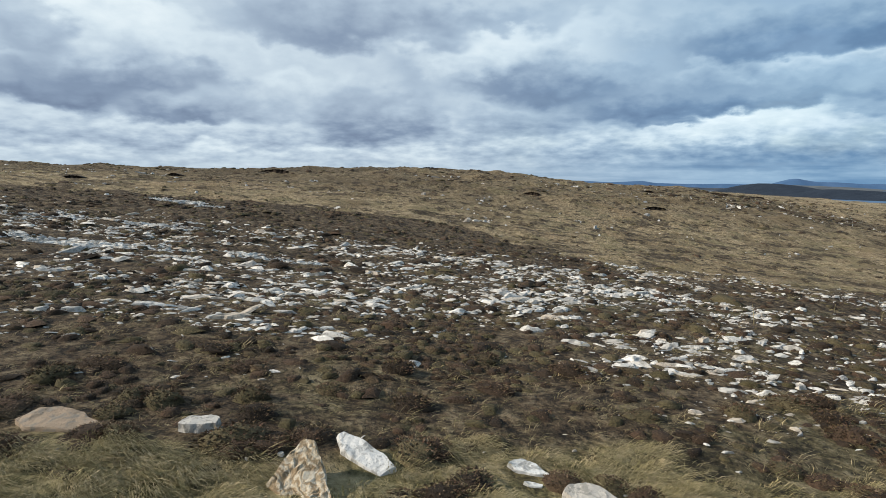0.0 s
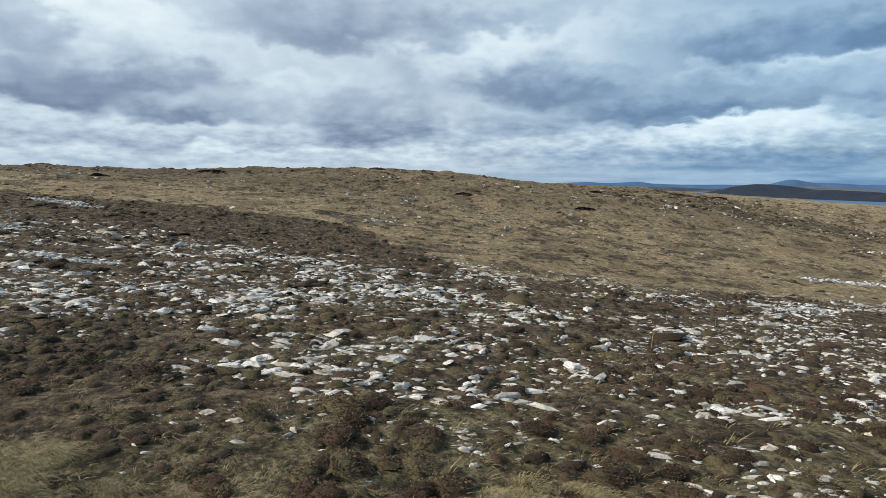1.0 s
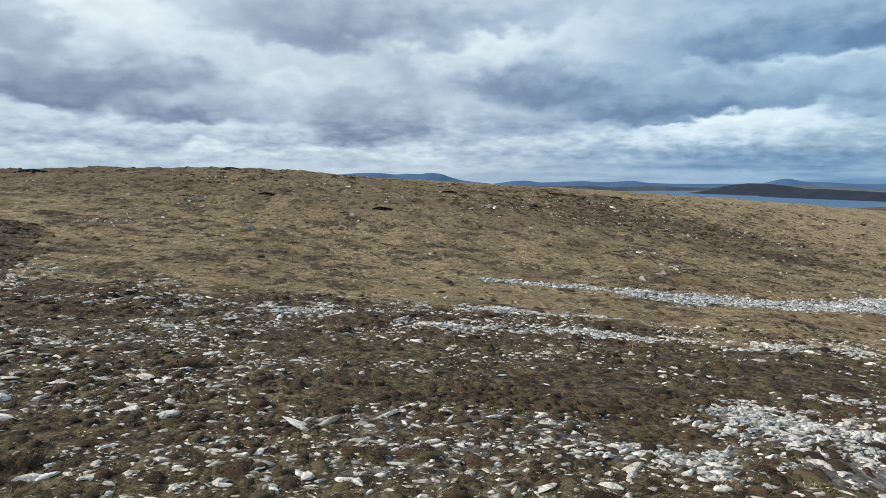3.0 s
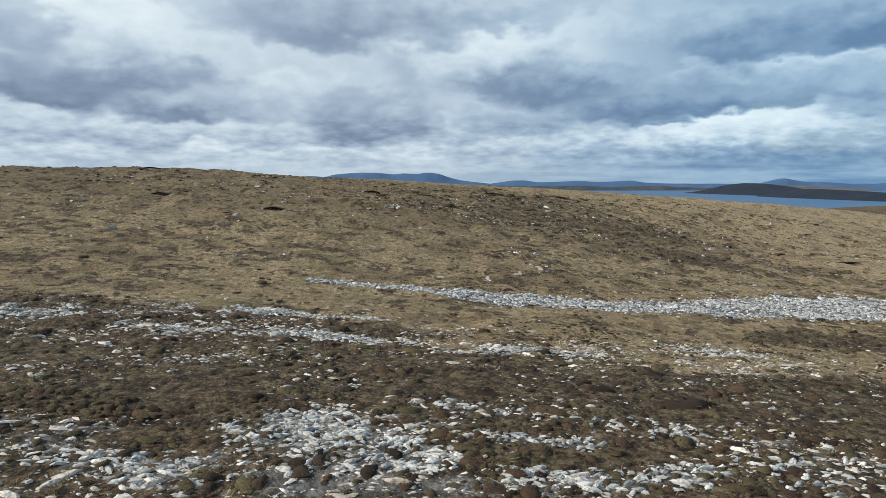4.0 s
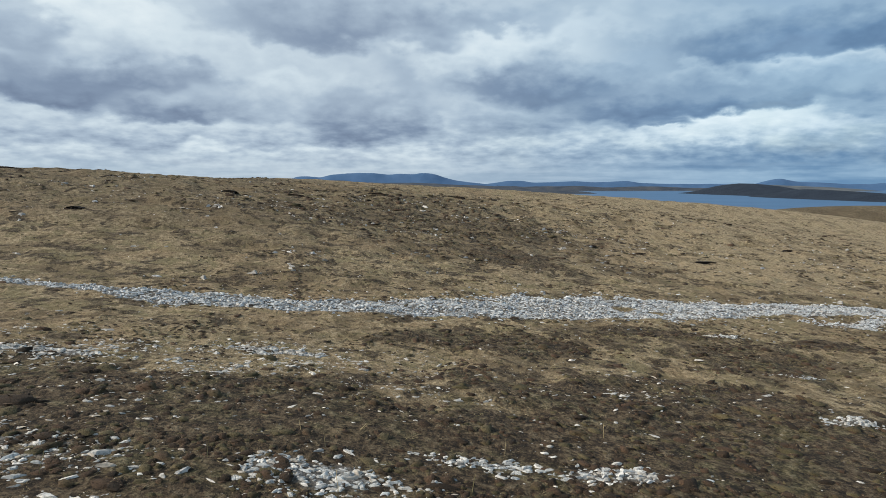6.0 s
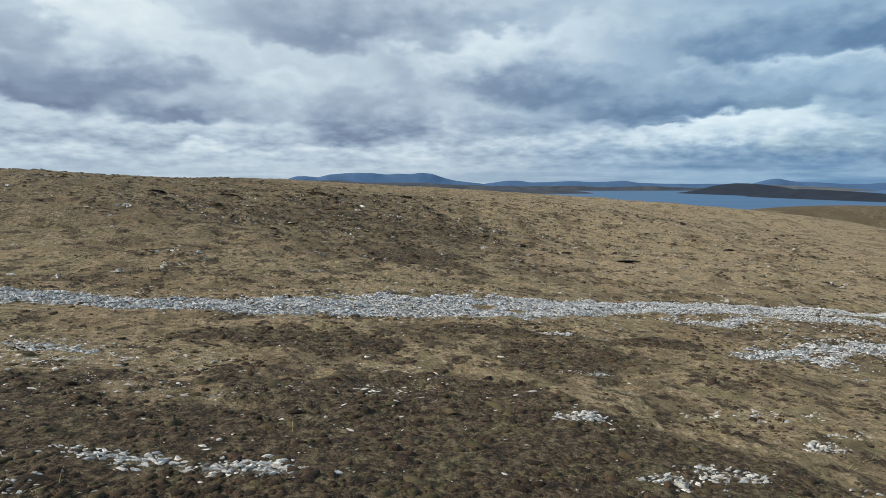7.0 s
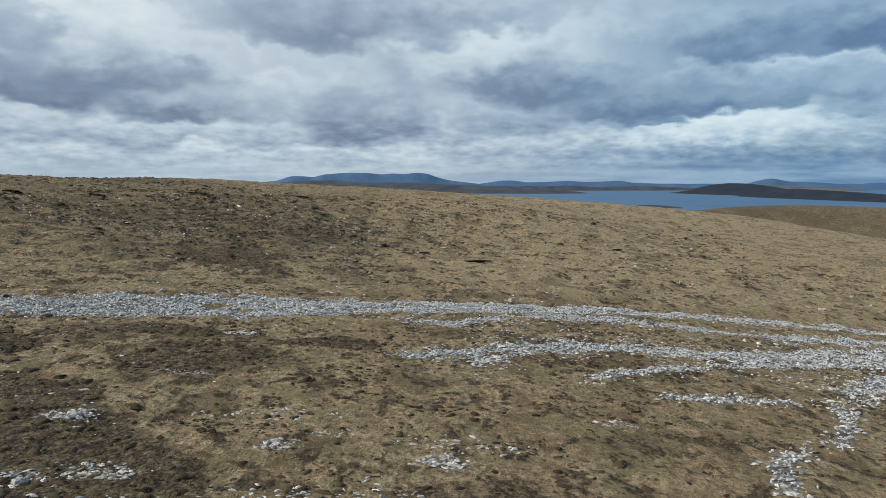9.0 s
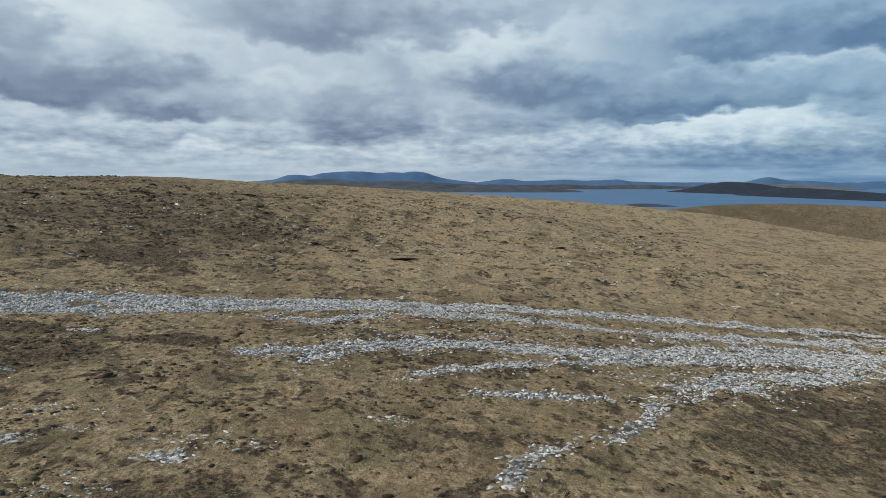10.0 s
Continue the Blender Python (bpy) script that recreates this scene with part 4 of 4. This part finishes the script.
    # tufts of heath on the grassy slopes
    x, y = throw(rng, 64000, -65, 160, 24, 170, lambda a, b: (0.05 + 0.55 * mottle_cover(a, b)) * (0.25 + 0.75 * smooth(b, 44, 54)) * (1 - 0.5 * smooth(a - 0.25 * b, 40, 85)) * (1 - run_cover(a, b)))
    vx, vy = throw(rng, 44000, 38, 150, 12, 52, lambda a, b: (0.04 + 0.25 * mottle_cover(a, b) + 0.75 * smooth(rough_field(a, b, 3.2, 151, 3), 0.0, 0.7)) * (1 - run_cover(a, b)) * (1 - 0.7 * heath_cover(a, b)))
    x, y = np.concatenate([x, vx]), np.concatenate([y, vy])
    size = (0.09 + 0.055 * rng.gamma(1.4, 0.9, len(x))) * (1 + 1.25 * smooth(y, 46, 75) + 0.6 * smooth(y, 75, 110))
    place = np.stack([x, y, height(x, y)], 1)
    dims = np.stack([size * rng.uniform(1.0, 2.2, len(x)), size, size * rng.uniform(0.45, 0.75, len(x))], 1)
    spread("slope_heath", [], humps, place, rng.normal(0, 0.5, len(x)), dims, rng.normal(0, 0.1, (len(x), 2)), "dark heath tufts dotted over straw grass")
    # grass
    thick = [tussock_shape(rng, 170) for _ in range(8)]
    thin = [tuft_shape(rng, 6, 0.55, 0.9, 0.045) for _ in range(10)]

    def grassy(a, b):
        return np.clip(1.0 - heath_cover(a, b), 0.03, 1) * (1 - run_cover(a, b)) * (1 - patch_cover(a, b))
    x, y = throw(rng, 1500, -9, 18, 3.4, 6.6, lambda a, b: turf_cover(a, b) * clear_of_stones(a, b))
    size = rng.uniform(0.26, 0.52, len(x))
    place = np.stack([x, y, height(x, y)], 1)
    me = scattered("moor_grass", thick, rng.integers(0, len(thick), len(x)), place, rng.normal(-0.15, 0.35, len(x)), np.stack([size * 1.15, size * 0.9, size * rng.uniform(0.6, 0.95, len(x))], 1), rng.normal(0, 0.1, (len(x), 2)), GRASS)
    tagged(new("moor_grass", me), "straw-coloured windblown moor grass", "grass", kind="stuff")
    x, y = throw(rng, 15000, -9, 62, 4.6, 13.5, lambda a, b: (0.25 + 0.6 * smooth(rough_field(a, b, 1.2, 187, 3), -0.3, 0.5)) * clear_of_stones(a, b) * (1 - patch_cover(a, b)) * (1 - 0.6 * smooth(b, 9, 13)))
    size = rng.uniform(0.05, 0.13, len(x))
    place = np.stack([x, y, height(x, y)], 1)
    me = scattered("heath_grass", [tuft_shape(rng, 9, 0.9, 0.7, 0.03) for _ in range(10)], rng.integers(0, 10, len(x)), place, rng.normal(-0.2, 0.6, len(x)), np.stack([size * 1.5, size * 1.2, size * rng.uniform(0.5, 0.9, len(x))], 1), rng.normal(0, 0.15, (len(x), 2)), GRASS)
    tagged(new("heath_grass", me), "thin pale blades of grass among heath", "grass", kind="stuff")
    x, y = throw(rng, 22000, -40, 140, 8, 56, lambda a, b: grassy(a, b) * (0.35 + 0.65 * smooth(rough_field(a, b, 2.5, 95), -0.5, 0.5)))
    size = rng.uniform(0.10, 0.24, len(x))
    place = np.stack([x, y, height(x, y)], 1)
    me = scattered("grass_sward", thin, rng.integers(0, len(thin), len(x)), place, rng.normal(-0.2, 0.6, len(x)), np.stack([size * 1.4, size, size * rng.uniform(0.3, 0.55, len(x))], 1), rng.normal(0, 0.15, (len(x), 2)), GRASS)
    tagged(new("grass_sward", me), "dry tan grass over the valley floor", "grass", kind="stuff")


make_plants()


# ---- boulders by the start of the flight ----
def broken_slab(name, label, x, y, outline, thick, scale, turn, tilt, material, seed, lift=0.3, layers=0.0):
    """A slab broken to that outline (about 1 across), with a chipped rim and an uneven face."""
    rng = np.random.default_rng(seed)
    bm = bmesh.new()
    top = [bm.verts.new((px + rng.uniform(-0.02, 0.02), py + rng.uniform(-0.02, 0.02), 0.0)) for px, py in outline]
    face = bm.faces.new(top)
    body = bmesh.ops.extrude_face_region(bm, geom=[face])
    for v in [g for g in body["geom"] if isinstance(g, bmesh.types.BMVert)]:
        v.co = Vector((v.co.x * rng.uniform(1.0, 1.15), v.co.y * rng.uniform(1.0, 1.15), -thick))
    bmesh.ops.recalc_face_normals(bm, faces=list(bm.faces))
    bmesh.ops.triangulate(bm, faces=list(bm.faces))
    bmesh.ops.subdivide_edges(bm, edges=list(bm.edges), cuts=7, use_grid_fill=True)
    bmesh.ops.smooth_vert(bm, verts=list(bm.verts), factor=0.4, use_axis_x=True, use_axis_y=True, use_axis_z=True)
    off = Vector(rng.uniform(0, 50, 3))
    for v in bm.verts:
        n = noise.fractal(v.co * 3.0 + off, 0.8, 2.0, 5)
        v.co.z += 0.03 * n + layers * 0.03 * (math.floor((v.co.x * 0.8 + v.co.y * 0.55 + 0.1 * n) * 9) % 3)
        v.co.x += 0.03 * noise.noise(v.co * 6.0 + off)
        v.co.y += 0.03 * noise.noise(v.co * 6.0 - off)
    bmesh.ops.triangulate(bm, faces=list(bm.faces))
    bmesh.ops.scale(bm, vec=(scale, scale, scale), verts=list(bm.verts))
    me = bpy.data.meshes.new(name)
    bm.to_mesh(me)
    bm.free()
    me.materials.append(material)
    ob = new(name, me)
    ob.matrix_world = pose(x, y, float(height(x, y)) + lift * scale * thick, *tilt, turn)
    return tagged(ob, label, "boulder" if name == "boulder" else "slab")


BLOCK = [(-0.5, -0.2), (-0.49, 0.05), (-0.44, 0.24), (-0.1, 0.27), (0.3, 0.25), (0.46, 0.16), (0.5, -0.1), (0.46, -0.24), (0.1, -0.26), (-0.3, -0.27)]
LOAF = [(-0.52, -0.04), (-0.44, 0.16), (-0.2, 0.25), (0.12, 0.22), (0.52, -0.10), (0.2, -0.2), (-0.3, -0.22)]
KITE = [(-0.48, 0.34), (-0.36, 0.42), (-0.12, 0.30), (0.22, 0.05), (0.46, -0.24), (0.24, -0.42), (-0.08, -0.22), (-0.36, 0.02)]
WEDGE = [(-0.10, 0.46), (0.04, 0.45), (0.18, 0.2), (0.34, -0.2), (0.46, -0.5), (0.12, -0.52), (-0.18, -0.36), (-0.40, -0.22), (-0.28, 0.1)]
broken_slab("boulder", "broad weathered brown boulder sunk in grass and heath", -4.10, 5.92, LOAF, 0.16, 0.95, -4, (6, 3), BROWNSTONE, 3, 0.5)
broken_slab("boulder", "pale squared stone block resting on dark heath", -2.66, 6.02, BLOCK, 0.38, 0.42, 2, (4, -2), STONE, 8, 0.7)
broken_slab("slab", "layered ochre slab leaning in moor grass", -1.30, 5.02, WEDGE, 0.14, 0.74, 0, (28, 4), STRATA, 12, 1.2, 0.5)
broken_slab("slab", "white-grey quartzite slab leaning in moor grass", -0.80, 5.64, KITE, 0.13, 0.70, 2, (24, 4), WHITESTONE, 15, 0.95)
broken_slab("slab", "flat white slab among grass and shrubs", 0.92, 5.8, LOAF, 0.16, 0.44, -20, (10, 6), WHITESTONE, 21, 0.7)
broken_slab("slab", "small white slab at the foot of another", 0.93, 5.5, KITE, 0.3, 0.18, 30, (8, 3), WHITESTONE, 23, 0.5)
broken_slab("slab", "pale slab half hidden by heath shrubs", 1.5, 5.2, LOAF, 0.2, 0.62, -14, (12, 6), STONE, 27, 0.7)
SHARDS = np.random.default_rng(91)
for n in range(5):
    broken_slab("slab", "small grey shard beside a leaning slab", -1.98 + 0.14 * n, 5.42 + 0.09 * (n % 3), KITE, 0.25, SHARDS.uniform(0.10, 0.2), SHARDS.uniform(0, 180), (10, 4), STONE, 60 + n, 0.5)


# ---- peat banks ----
def peat_bank(x, y, length, turn, seed):
    """A low undercut ledge of bare peat with a ragged turf lip."""
    rng = np.random.default_rng(seed)
    n = 14
    v, f = [], []
    for i in range(n):
        s = (i / (n - 1) - 0.5) * length
        taper = math.sin(math.pi * (i + 0.35) / (n - 0.3)) ** 0.6
        h = 0.26 * taper * rng.uniform(0.8, 1.15)
        w = rng.uniform(-0.12, 0.12)
        v += [(s, w - 0.25, -0.3), (s, w, h * 0.6), (s, w - 0.1, h), (s, w + 0.7, h * 0.85), (s, w + 1.6, -0.3)]
    for i in range(n - 1):
        for k in range(4):
            a, b, c, d = i * 5 + k, (i + 1) * 5 + k, (i + 1) * 5 + k + 1, i * 5 + k + 1
            f += [(a, b, c), (a, c, d)]
    me = mesh_of("peat_bank", np.array(v), np.array(f), PEAT)
    ob = new("peat_bank", me)
    ob.matrix_world = pose(x, y, float(height(x, y)), 0, 0, turn)
    tagged(ob, "dark ledge of bare peat in the grassy hillside", "peat bank", "peat banks of the hill")


for n, (x, y, length, turn) in enumerate([(91.3, 80.4, 7.5, 20), (-43, 84, 4, 5), (-19, 68.6, 3, -4), (-28.8, 47.3, 1.6, 5), (-25, 56.6, 1.6, 0), (9, 62, 1.8, -8), (21, 60, 2.0, -14),
                                          (35, 92, 3, -10), (28, 84, 2, -10), (-2, 84, 2.5, 0), (46, 103, 4, -10), (60, 118, 4, -12), (120, 108, 2.5, 10)]):
    peat_bank(x, y, length, turn, 40 + n)


# ---- dry stalks that stand out of the heath ----
def dry_stalk(x, y, tall, lean, seed):
    rng = np.random.default_rng(seed)
    bm = bmesh.new()
    rings = []
    for k in range(4):
        t = k / 3
        c = Vector((lean * t * t * tall, 0.04 * rng.uniform(-1, 1) * t, tall * t - 0.05))
        rings.append([bm.verts.new(c + Vector((math.cos(a), math.sin(a), 0)) * 0.012 * (1.1 - 0.7 * t)) for a in (0, 2.09, 4.19)])
    for a, b in zip(rings, rings[1:]):
        for i in range(3):
            bm.faces.new((a[i], a[(i + 1) % 3], b[(i + 1) % 3], b[i]))
    bm.faces.new(rings[-1])
    me = bpy.data.meshes.new("dry_stalk")
    bm.to_mesh(me)
    bm.free()
    me.materials.append(GRASS)
    ob = new("dry_stalk", me)
    ob.matrix_world = pose(x, y, float(height(x, y)), 0, 0, rng.uniform(0, 360))
    tagged(ob, "bare dry stalk standing in dark heath", "stalk", "dry stalks in the heath")


STALKS = np.random.default_rng(77)
for n in range(22):
    dry_stalk(STALKS.uniform(4, 66), STALKS.uniform(11, 21), STALKS.uniform(0.3, 0.6), STALKS.uniform(-0.3, 0.3), n)
